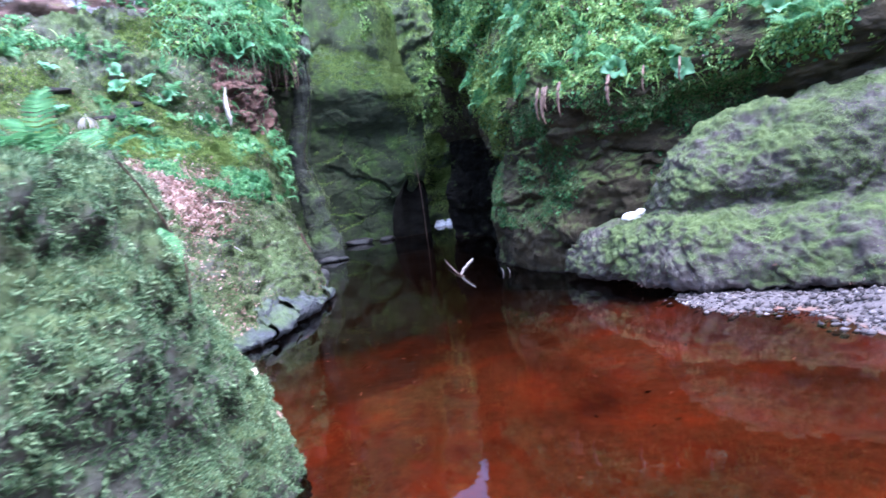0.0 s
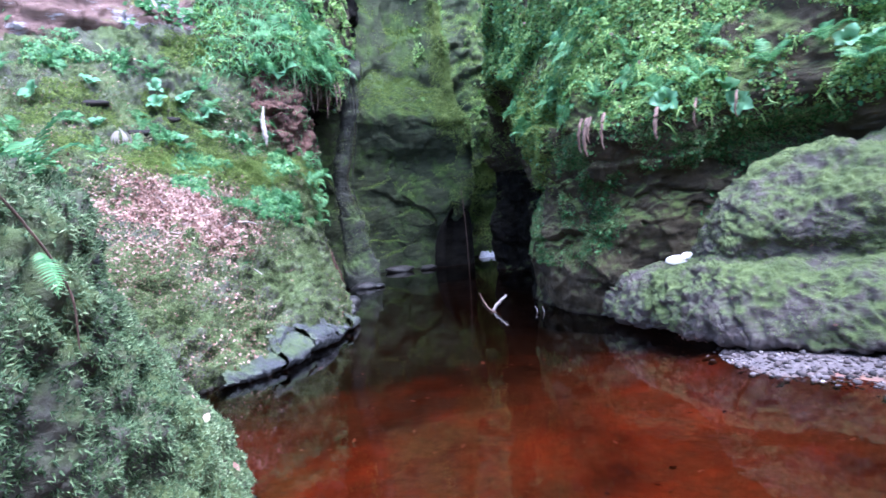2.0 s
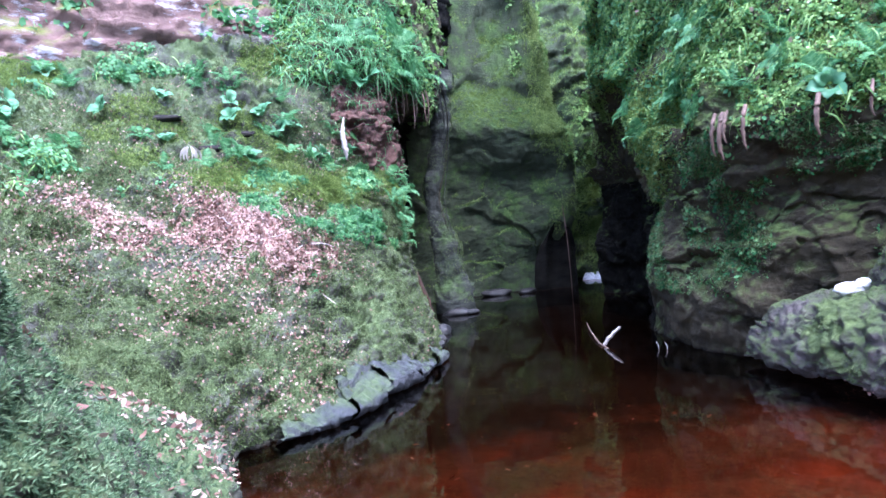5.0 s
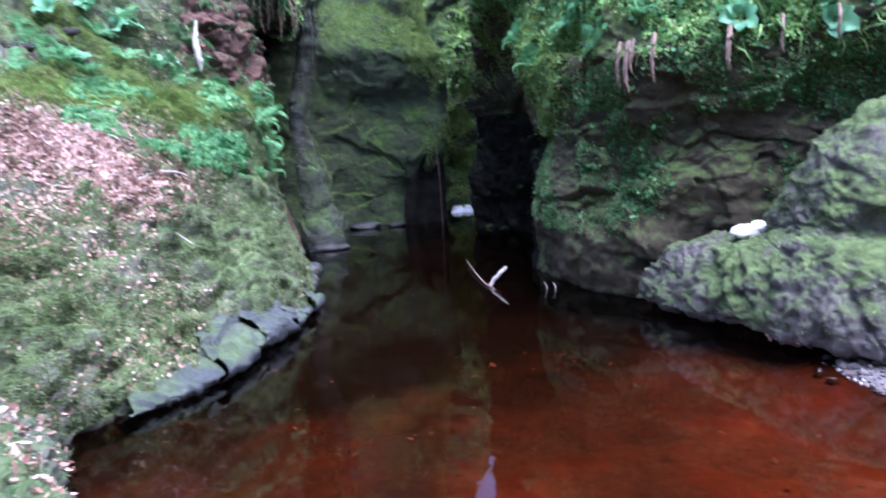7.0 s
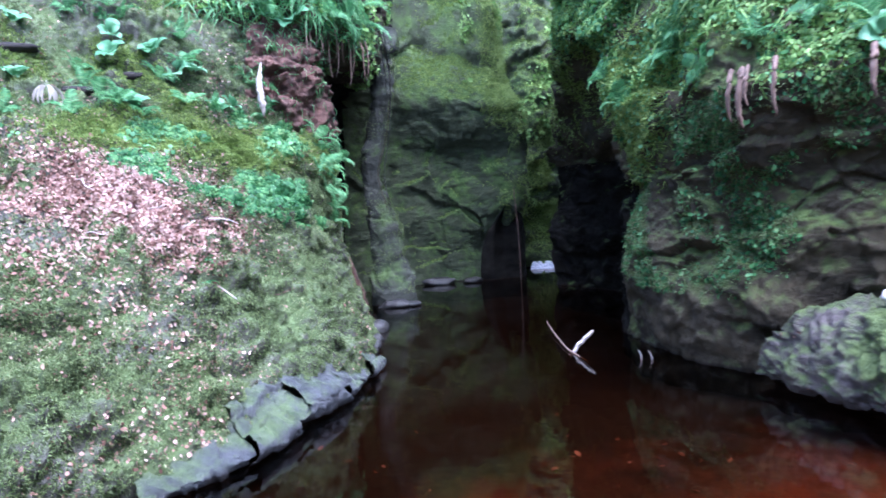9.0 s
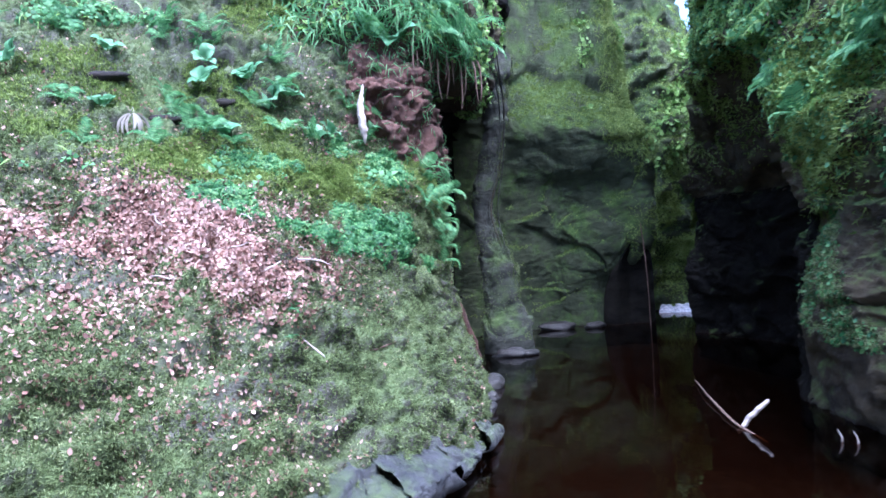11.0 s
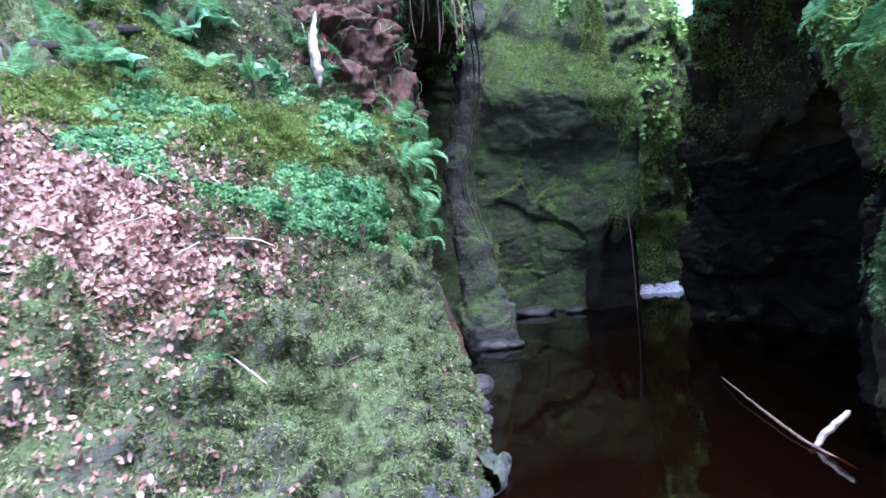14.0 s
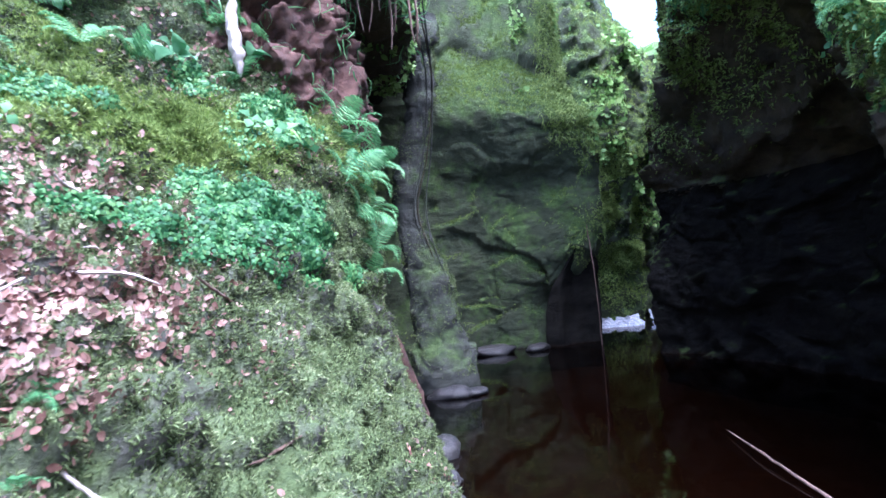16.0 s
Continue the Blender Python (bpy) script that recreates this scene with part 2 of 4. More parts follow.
M_SHAGGY = leaf_material("shaggy_moss", [(0.2, (0.03, 0.055, 0.027)), (0.45, (0.1, 0.165, 0.08)), (0.65, (0.22, 0.32, 0.16)), (0.85, (0.38, 0.47, 0.27))], 0.8, 0.25)
M_BRIGHTMOSS = leaf_material("yellow_moss", [(0.2, (0.08, 0.125, 0.026)), (0.5, (0.2, 0.28, 0.07)), (0.8, (0.33, 0.42, 0.13))], 0.8, 0.2)
M_LITTER = leaf_material("beech_litter", [(0.25, (0.1, 0.05, 0.036)), (0.42, (0.25, 0.14, 0.105)), (0.62, (0.4, 0.265, 0.22)), (0.85, (0.6, 0.46, 0.4))], 0.6, 0.1)
M_SORREL = leaf_material("low_leaves", [(0.2, (0.02, 0.08, 0.028)), (0.45, (0.05, 0.165, 0.052)), (0.65, (0.12, 0.27, 0.09)), (0.85, (0.26, 0.4, 0.14))], 0.45, 0.3)
M_FERN = leaf_material("fern_green", [(0.2, (0.04, 0.13, 0.05)), (0.5, (0.11, 0.27, 0.1)), (0.8, (0.24, 0.44, 0.19))], 0.5, 0.35)
M_BRIGHT = leaf_material("bright_leaves", [(0.2, (0.08, 0.17, 0.04)), (0.5, (0.22, 0.38, 0.1)), (0.8, (0.42, 0.6, 0.22))], 0.5, 0.4)
M_ROOT = plain_material("root_bark", (0.06, 0.038, 0.028), (0.22, 0.14, 0.105), 14, 0.8, 0.01, (1, 1, 0.2))
M_SOIL = plain_material("red_soil", (0.022, 0.013, 0.009), (0.15, 0.075, 0.055), 7, 0.95, 0.04)
M_DEAD = plain_material("bleached_wood", (0.22, 0.18, 0.15), (0.52, 0.46, 0.42), 12, 0.7, 0.005, (0.3, 1, 1))
M_WHITE = plain_material("white_stone", (0.6, 0.57, 0.54), (0.88, 0.85, 0.82), 10, 0.7)
M_PEBBLE = leaf_material("pebbles", [(0.25, (0.03, 0.027, 0.028)), (0.5, (0.085, 0.07, 0.07)), (0.72, (0.15, 0.13, 0.13)), (0.88, (0.5, 0.46, 0.46))], 0.8, 0.0)
M_FOAM = plain_material("white_water", (0.06, 0.07, 0.1), (0.7, 0.74, 0.85), 6, 0.25, 0.03, (3, 3, 0.6))


def bed_material():
    m, nt, b = material("red_stream_bed")
    c = ramp(nt, tex(nt, 0.9, 7, 0.6, (1, 0.6, 1)), [(0.38, (0.07, 0.022, 0.012)), (0.5, (0.24, 0.068, 0.024)), (0.68, (0.45, 0.145, 0.048))])
    silt = ramp(nt, tex(nt, 1.4, 8, 0.7), [(0.4, grey(0)), (0.57, grey(0.85))])
    c = mixc(nt, silt, c, ramp(nt, tex(nt, 12, 6, 0.7), [(0.3, (0.07, 0.04, 0.025)), (0.7, (0.25, 0.16, 0.1))]))
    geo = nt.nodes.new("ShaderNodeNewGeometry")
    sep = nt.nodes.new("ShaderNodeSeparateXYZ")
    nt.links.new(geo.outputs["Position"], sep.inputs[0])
    # darkness of the far deep water painted into the bed, growing with distance
    far_shade = ramp(nt, calc(nt, "ADD", calc(nt, "ADD", calc(nt, "ADD", calc(nt, "MULTIPLY", sep.outputs[1], 0.17), calc(nt, "MULTIPLY", sep.outputs[0], -0.1)), calc(nt, "MULTIPLY", tex(nt, 1.0, 6, 0.65), 0.8)), -0.86), [(0.45, grey(0)), (1.0, grey(0.995))])
    c = mixc(nt, far_shade, c, ramp(nt, tex(nt, 6, 6, 0.7), [(0.3, (0.002, 0.0015, 0.001)), (0.7, (0.007, 0.005, 0.003))]))
    dry = ramp(nt, calc(nt, "ADD", calc(nt, "MULTIPLY", sep.outputs[2], 6.0), calc(nt, "MULTIPLY", tex(nt, 3, 5, 0.6), 0.4)), [(0.1, grey(0)), (0.3, grey(1))])
    c = mixc(nt, dry, c, ramp(nt, tex(nt, 20, 6, 0.7), [(0.3, (0.04, 0.033, 0.034)), (0.7, (0.15, 0.125, 0.125))]))
    nt.links.new(c, b.inputs["Base Color"])
    b.inputs["Roughness"].default_value = 0.8
    bump(nt, b, tex(nt, 14, 8, 0.7), 0.5, 0.03)
    return m


def water_material():
    m, nt, b = material("peaty_water")
    nt.nodes.remove(b)
    tr = nt.nodes.new("ShaderNodeBsdfTransparent")
    tr.inputs[0].default_value = (0.36, 0.215, 0.14, 1)
    gl = nt.nodes.new("ShaderNodeBsdfGlossy")
    gl.inputs["Roughness"].default_value = 0.02
    fr = nt.nodes.new("ShaderNodeFresnel")
    fr.inputs[0].default_value = 1.33
    bm_ = nod(nt, "ShaderNodeBump", Strength=0.06, Distance=0.02)
    nt.links.new(tex(nt, 5, 2, 0.5), bm_.inputs["Height"])
    nt.links.new(bm_.outputs[0], gl.inputs["Normal"])
    nt.links.new(bm_.outputs[0], fr.inputs["Normal"])
    mx = nt.nodes.new("ShaderNodeMixShader")
    nt.links.new(fr.outputs[0], mx.inputs[0])
    nt.links.new(tr.outputs[0], mx.inputs[1])
    nt.links.new(gl.outputs[0], mx.inputs[2])
    nt.links.new(mx.outputs[0], nt.nodes["Material Output"].inputs[0])
    return m


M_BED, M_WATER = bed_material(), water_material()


# ---- large structure ----
def rock(name, sections, nu, nv, side, mat, label, category="rock wall", kind="structure", **kw):
    g, nn = loft(sections, nu, nv, side, **kw)
    ob = new(name, grid_mesh(name, g, mat, side))
    tagged(ob, label, category, kind=kind)
    return g, nn, ob


# stream bed: shallow red shelf that deepens towards the gorge, with a gravel shore
bx, by = np.meshgrid(np.linspace(-14, 14, 281), np.linspace(-16, 40, 561), indexing="ij")
bp = np.stack([bx, by, 0 * bx], -1)
depth = 0.09 + 0.16 * sm(4.5, 10, by) + 0.25 * sm(9.5, 13, by)
shore = sm(-0.6, 0.35, bx - np.clip(2.5 + 0.4 * (6.7 - by), 2.4, 3.3)) * (1 - sm(7.3, 8.3, by))
bz = -depth * (1 - shore) + shore * (0.02 + 0.06 * np.clip(bx - 3, 0, 4))
slabs = np.tanh(6 * fbm(bp, 0.7, 2)) * 0.035
bz = bz + slabs + 0.02 * fbm(bp, 2.5, 4)
bed_g = np.stack([bx, by, bz], -1)
bed_n = grid_normals(bed_g)
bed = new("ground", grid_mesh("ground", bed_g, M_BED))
tagged(bed, "red sandstone stream bed with silt and flat slabs", "stream bed", kind="structure")

wx, wy = np.meshgrid(np.linspace(-13, 13, 60), np.linspace(-15, 38, 120), indexing="ij")
water = new("water", grid_mesh("water", np.stack([wx, wy, 0 * wx], -1), M_WATER))
tagged(water, "still clear red-brown peaty water of the pool", "water", kind="structure")

S = []
S.append([(-5.5, -12, -1.0), (-5.5, -12, 0.3), (-5.8, -12, 1.0), (-6.4, -12, 1.9), (-7.5, -12, 3.2), (-9.5, -12, 4.8)])
S.append([(-3.6, 2.6, -1.0), (-3.7, 2.7, 0.3), (-4.0, 3.1, 1.0), (-4.8, 3.8, 1.9), (-6.2, 5.2, 3.2), (-8.2, 6.2, 4.8)])
S.append([(-3.0, 6.0, -1.0), (-3.0, 6.1, 0.22), (-3.4, 6.5, 0.85), (-4.3, 7.0, 1.8), (-5.7, 8.0, 3.0), (-7.4, 9.5, 4.6)])
S.append([(-2.75, 6.75, -1.0), (-2.8, 6.85, 0.2), (-3.15, 7.2, 0.85), (-4.1, 7.8, 1.9), (-5.4, 8.8, 3.1), (-6.6, 10.2, 4.8)])
S.append([(-2.35, 7.8, -1.0), (-2.45, 7.85, 0.2), (-2.85, 8.1, 0.85), (-3.85, 8.7, 2.03), (-4.9, 9.7, 3.2), (-5.7, 10.8, 5.0)])
S.append([(-2.15, 9.3, -1.0), (-2.25, 9.3, 0.25), (-2.75, 9.4, 0.97), (-3.5, 9.8, 2.25), (-4.2, 10.5, 3.25), (-4.7, 11.2, 5.0)])
S.append([(-2.07, 10.5, -1.0), (-2.15, 10.55, 0.3), (-2.52, 10.7, 0.97), (-3.0, 10.8, 2.25), (-3.5, 11.1, 3.05), (-3.85, 11.6, 4.6)])
S.append([(-2.45, 11.8, -1.0), (-2.5, 11.8, 0.35), (-2.7, 11.75, 1.05), (-2.85, 11.85, 2.3), (-3.05, 12.1, 3.0), (-3.2, 12.35, 4.3)])
S.append([(-3.0, 13.4, -1.0), (-3.0, 13.2, 0.35), (-3.05, 12.9, 1.05), (-3.2, 12.6, 2.2), (-3.7, 12.6, 2.7), (-4.6, 13.0, 3.3)])
S.append([(-4.4, 14.6, -1.0), (-4.4, 14.2, 0.35), (-4.3, 13.8, 1.05), (-4.3, 13.4, 2.0), (-4.7, 13.4, 2.5), (-5.4, 13.6, 3.0)])
BANK_G, BANK_N, bank = rock("wall_west", S, 470, 220, 1, M_BANK, "sloping mossy earth and sandstone bank beside the pool", "bank",
                            lumps=(0.12, 0.9), fine=(0.06, 4.0), chisel=0.04, cushion=(0.2, 5.5))

# tall cliff behind and above the bank
C = []
C.append([(-9.5, -12, -1), (-9.5, -12, 3), (-9.8, -12, 6), (-10.5, -12, 9), (-11, -12, 13)])
C.append([(-8.5, 0, -1), (-8.5, 0, 3), (-8.8, 0, 5), (-9.6, 0, 8), (-10.5, 0, 11)])
C.append([(-7.6, 8.2, 1), (-7.7, 8.4, 3.5), (-7.7, 8.6, 5.0), (-8.6, 9.0, 7.5), (-9.5, 9, 10)])
C.append([(-6.2, 10.2, 1), (-6.2, 10.4, 3.5), (-6.1, 10.6, 5.0), (-6.6, 11.0, 7.0), (-7.5, 11.5, 10)])
C.append([(-4.8, 11.4, 1.5), (-4.8, 11.5, 3.5), (-4.5, 11.6, 5.0), (-4.6, 12.2, 7), (-5.2, 13, 10)])
C.append([(-4.7, 13.0, 1), (-4.7, 13.0, 3.5), (-3.9, 12.4, 5.2), (-3.7, 13.2, 7), (-4.0, 14.5, 10)])
C.append([(-4.9, 15.5, -1), (-4.9, 15.5, 3.5), (-3.9, 15.0, 5.2), (-3.4, 15, 7), (-3.6, 16, 10)])
C.append([(-4.4, 20.5, -1), (-4.4, 20.5, 3.5), (-3.6, 20.0, 5.5), (-3.4, 20, 8), (-3.6, 21, 11)])
# cave shade put into the rock colour
CAVE_G, CAVE_N, cave = rock("wall_west", C[4:], 160, 120, 1, M_SHADE_ROCK, "rock of the cave and the wall above it, coloured near black for shade", "rock wall",
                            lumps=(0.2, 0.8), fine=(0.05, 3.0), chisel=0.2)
CLIFF_G, CLIFF_N, cliff = rock("wall_west", C[:5], 260, 180, 1, M_CLIFF, "tall red and pale sandstone cliff with moss", "cliff",
                               lumps=(0.2, 0.5), fine=(0.05, 3.0), strata=0.07, chisel=0.1)

# overgrown brow that hangs over the cave mouth
B = []
B.append([(-4.9, 11.8, 3.6), (-4.6, 11.3, 3.8), (-4.5, 11.2, 4.3), (-4.6, 11.5, 5.2), (-4.8, 12.2, 7.0)])
B.append([(-4.2, 12.4, 3.7), (-3.65, 11.65, 3.75), (-3.5, 11.5, 4.2), (-3.65, 11.8, 5.2), (-3.9, 12.6, 7.0)])
B.append([(-4.0, 13.0, 4.0), (-3.15, 12.0, 3.95), (-2.95, 11.9, 4.4), (-3.1, 12.2, 5.2), (-3.4, 13.0, 7.4)])
B.append([(-4.0, 14.0, 4.2), (-2.95, 13.2, 4.0), (-2.75, 13.2, 4.6), (-2.9, 13.6, 5.5), (-3.2, 14.4, 7.6)])
B.append([(-4.0, 15.8, 4.4), (-3.2, 15.2, 4.2), (-2.95, 15.2, 4.9), (-3.0, 15.6, 6.0), (-3.3, 16.4, 8.0)])
B.append([(-4.2, 17.8, 5.0), (-3.6, 17.2, 4.6), (-3.25, 17.2, 5.3), (-3.2, 17.5, 6.4), (-3.5, 18.2, 8.5)])
BROW_G, BROW_N, brow = rock("wall_west", B, 200, 150, 1, M_RIGHT, "overhanging earth brow with red soil, roots and grass", "overhang",
                            lumps=(0.2, 1.1), fine=(0.08, 5.0), chisel=0.1)

# leaning buttress beside the cave
K = []
for z, xl, xr, yy in ((-1.4, -3.5, -2.6, 16.2), (0.1, -3.5, -2.62, 16.1), (0.9, -3.55, -2.8, 16.4), (1.9, -3.7, -3.1, 16.7),
                      (2.6, -3.8, -3.4, 16.9), (3.4, -3.65, -3.2, 17.0), (4.25, -3.5, -3.05, 17.0), (5.6, -3.8, -3.0, 17.2)):
    cx, hw = (xl + xr) / 2, (xr - xl) / 2
    K.append([(cx + hw * math.cos(a), yy + 0.75 * hw * math.sin(a), z) for a in [radians(d) for d in range(0, 361, 45)]])
BUT_G, BUT_N, buttress = rock("wall_west", K, 150, 90, -1, M_DAMP, "leaning damp rock buttress at the cave mouth", "buttress",
                              lumps=(0.12, 1.3), fine=(0.04, 6.0), chisel=0.06, cell=0.7)

# wall that closes the first pool, split by the slot on its far side
N = []
# tops raised out of view to keep sky out of the water's reflection
N.append([(-4.6, 18.0, -1.4), (-4.6, 18.2, 0.5), (-4.6, 18.2, 1.5), (-4.5, 18.2, 3.0), (-4.4, 18.0, 4.8), (-4.3, 18.0, 6.8), (-4.4, 18.6, 15)])
N.append([(-3.0, 20.0, -1.4), (-3.0, 20.0, 0.5), (-3.0, 19.8, 1.5), (-2.9, 19.8, 3.0), (-2.9, 19.0, 4.5), (-2.8, 19.9, 6.8), (-2.9, 20.6, 15)])
N.append([(-2.0, 20.4, -1.4), (-2.0, 20.4, 0.5), (-2.0, 20.1, 1.5), (-1.9, 20.1, 3.0), (-1.9, 19.3, 4.3), (-1.9, 20.2, 6.8), (-2.0, 21.0, 15)])
N.append([(-1.5, 20.9, -1.4), (-1.5, 20.9, 0.5), (-1.3, 20.3, 1.6), (-1.2, 20.2, 3.0), (-1.1, 19.6, 4.2), (-1.3, 20.3, 6.0), (-1.7, 21.0, 15)])
N.append([(-1.3, 22.0, -1.4), (-1.3, 22.0, 0.5), (-0.68, 20.5, 1.7), (-0.55, 20.4, 3.0), (-0.55, 20.2, 4.2), (-1.05, 20.6, 6.0), (-1.6, 21.3, 15)])
N.append([(-1.2, 24.0, -1.4), (-1.2, 24.0, 0.5), (-0.7, 23.0, 1.7), (-0.6, 22.5, 3.0), (-0.6, 22.4, 4.2), (-1.1, 22.8, 6.0), (-1.6, 23.5, 15)])
NORTH_G, NORTH_N, north = rock("wall_north", N, 220, 260, 1, M_WALL, "layered green-stained sandstone wall above dark water", "rock wall",
                               lumps=(0.16, 0.8), fine=(0.03, 4.0), chisel=0.12, cell=0.38)
F = []
F.append([(-4.0, 23.6, -1.4), (-4.0, 23.6, 1.5), (-4.0, 23.8, 3.0), (-4.0, 23.8, 5.0), (-4.0, 24.2, 9.0), (-4.0, 25, 14)])
F.append([(-1.6, 23.6, -1.4), (-1.6, 23.6, 1.5), (-1.4, 23.8, 3.0), (-1.4, 23.8, 5.0), (-1.2, 24.2, 8.0), (-1.2, 25, 11)])
F.append([(-0.6, 23.6, -1.4), (-0.5, 23.5, 1.5), (-0.4, 23.2, 3.2), (-0.3, 23.3, 5.0), (-0.1, 23.8, 7.2), (-0.3, 25, 10.5)])
F.append([(0.3, 23.8, -1.4), (0.3, 23.6, 1.5), (0.3, 23.3, 3.0), (0.5, 23.6, 5.0), (0.6, 24.4, 6.9), (0.6, 26, 9.0)])
F.append([(0.8, 24.2, -1.4), (0.75, 24.0, 1.5), (0.7, 23.8, 2.6), (1.1, 24.2, 4.6), (1.4, 25.2, 6.3), (1.6, 27, 7.6)])
F.append([(1.0, 26, -1.4), (1.0, 26, 1.5), (1.2, 26.0, 2.6), (1.8, 26.5, 4.7), (2.4, 27.5, 6.2), (3, 29, 7.5)])
F.append([(3.5, 30, -1.4), (3.5, 30, 1.5), (3.5, 30, 2.6), (4, 30.5, 4.2), (5, 31, 5.2), (6, 32, 6.4)])
FAR_G, FAR_N, far = rock("wall_north", F, 180, 180, 1, M_WALL, "mossy fluted rock face beside the small cascade", "rock wall",
                         lumps=(0.26, 0.9), fine=(0.04, 4.0), chisel=0.26, cell=0.5)

R = []
R.append([(9, -12, -1), (9, -12, 1), (9, -12, 2.5), (9, -12, 3.2), (9.5, -12, 5), (11, -12, 12)])
R.append([(8, 4.4, -1.4), (8, 4.4, 1), (7.8, 4.6, 2.5), (7.4, 4.6, 3.2), (7.8, 5.0, 4.6), (9, 5.6, 10)])
R.append([(4.6, 9.1, -1.4), (4.6, 9.0, 1), (4.5, 8.9, 2.2), (4.1, 8.6, 2.85), (4.4, 9.0, 4.2), (5.3, 10, 9)])
R.append([(2.6, 9.7, -1.4), (2.6, 9.6, 0.9), (2.75, 9.5, 1.9), (2.4, 9.1, 2.6), (2.6, 9.5, 3.8), (3.2, 10.7, 9)])
R.append([(1.6, 9.8, -1.4), (1.6, 9.8, 0.6), (1.8, 9.8, 1.7), (1.58, 9.5, 2.55), (1.8, 10, 3.6), (2.4, 11.5, 9)])
R.append([(0.9, 11, -1.4), (0.95, 11, 0.7), (1.2, 11, 1.6), (1.15, 10.95, 2.7), (1.25, 11.3, 3.8), (1.7, 12.5, 9)])
R.append([(0.6, 12.3, -1.4), (0.8, 12.3, 1.0), (0.95, 12.3, 2.0), (0.68, 12.35, 3.1), (0.8, 12.7, 4.2), (1.2, 13.5, 9)])
R.append([(1.8, 13.9, -1.4), (1.9, 13.9, 1.0), (1.9, 13.9, 2.5), (0.9, 13.7, 4.0), (0.55, 13.7, 4.7), (0.9, 14.2, 9)])
R.append([(1.5, 16.0, -1.4), (1.5, 16.0, 1.0), (1.4, 15.8, 2.5), (0.45, 15.3, 4.2), (0.3, 15.3, 5.0), (0.8, 15.5, 9)])
# next two tops lean over, unseen, to hide sky from the water
R.append([(0.6, 17.9, -1.4), (0.6, 17.9, 1.2), (0.6, 17.8, 2.6), (0.35, 17.5, 4.0), (0.6, 17.5, 5.4), (-0.4, 17.2, 12)])
R.append([(0.32, 18.8, -1.4), (0.32, 18.8, 1.2), (0.4, 18.7, 2.6), (0.45, 18.6, 3.8), (0.8, 18.6, 5.4), (-0.5, 18.2, 12)])
R.append([(2.6, 22, -1.4), (2.6, 22, 1.2), (2.6, 22, 2.6), (2.6, 22, 3.8), (2.8, 22, 5), (3.2, 22, 10)])
R.append([(5.5, 30, -1.4), (5.5, 30, 1.2), (5.5, 30, 2.6), (5.6, 30, 3.8), (6, 30, 5), (6.5, 30, 10)])
for r in R[2:7]:
    r[0] = (r[0][0] + 0.5, r[0][1] + 0.45, r[0][2])
RIGHT_G, RIGHT_N, right = rock("wall_east", R[:7], 400, 240, -1, M_RIGHT, "dark overhanging sandstone wall with a mossy overgrown top", "rock wall",
                               lumps=(0.16, 0.8), fine=(0.06, 4.0), strata=0.01, chisel=0.13, cell=0.8)

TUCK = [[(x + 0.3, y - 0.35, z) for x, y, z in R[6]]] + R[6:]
# lower wall in the near-black copy, so the undercut's shade is painted
LOW_G, LOW_N, low_wall = rock("wall_east", [r[:3] for r in TUCK], 240, 110, -1, M_SHADE_ROCK, "undercut rock wall above dark water, its shade painted near black", "rock wall",
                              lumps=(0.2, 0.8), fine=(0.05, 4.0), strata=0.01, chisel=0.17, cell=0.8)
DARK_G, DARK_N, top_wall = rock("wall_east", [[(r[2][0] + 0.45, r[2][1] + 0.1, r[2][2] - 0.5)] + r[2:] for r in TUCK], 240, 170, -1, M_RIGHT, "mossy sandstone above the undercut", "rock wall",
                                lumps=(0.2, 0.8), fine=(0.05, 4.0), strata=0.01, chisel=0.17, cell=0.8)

# the gorge goes on behind
Q = []
Q.append([(-11, -11, -1), (-11, -11, 5), (-11, -12, 12)])
Q.append([(0, -13, -1), (0, -13, 5), (0, -14, 12)])
Q.append([(11, -11, -1), (11, -11, 5), (11, -12, 12)])
SOUTH_G, SOUTH_N, south = rock("wall_south", Q, 60, 40, -1, M_WALL, "mossy sandstone wall of the gorge", "rock wall")

# ---- boulders ----
H = []
H.append([(-1.5, -0.6, -0.3), (-1.5, -0.6, 0.4), (-1.6, -0.5, 0.9), (-1.8, -0.3, 1.3), (-2.2, 0, 1.5), (-3.0, 0.2, 0.9)])
H.append([(-1.25, 0.5, -0.3), (-1.2, 0.5, 0.4), (-1.25, 0.6, 1.0), (-1.35, 0.8, 1.5), (-1.8, 1.0, 1.8), (-2.9, 1.2, 1.3)])
H.append([(-1.05, 1.6, -0.3), (-1.0, 1.6, 0.4), (-1.03, 1.65, 1.0), (-1.08, 1.7, 1.5), (-1.4, 1.8, 1.9), (-2.7, 2.1, 1.5)])
H.append([(-1.02, 2.7, -0.3), (-1.05, 2.65, 0.4), (-1.08, 2.6, 0.95), (-1.12, 2.6, 1.47), (-1.42, 2.7, 1.88), (-2.7, 2.9, 1.6)])
H.append([(-1.05, 3.5, -0.3), (-1.15, 3.4, 0.4), (-1.25, 3.3, 0.95), (-1.36, 3.3, 1.4), (-1.7, 3.35, 1.74), (-2.8, 3.4, 1.5)])
H.append([(-1.0, 3.9, -0.3), (-1.15, 3.8, 0.3), (-1.33, 3.7, 0.75), (-1.5, 3.75, 1.0), (-1.9, 3.8, 1.2), (-2.9, 3.9, 1.1)])
H.append([(-1.2, 4.2, -0.3), (-1.32, 4.12, 0.3), (-1.5, 4.05, 0.62), (-1.7, 4.0, 0.85), (-2.1, 4.0, 1.05), (-3.1, 4.1, 1.1)])
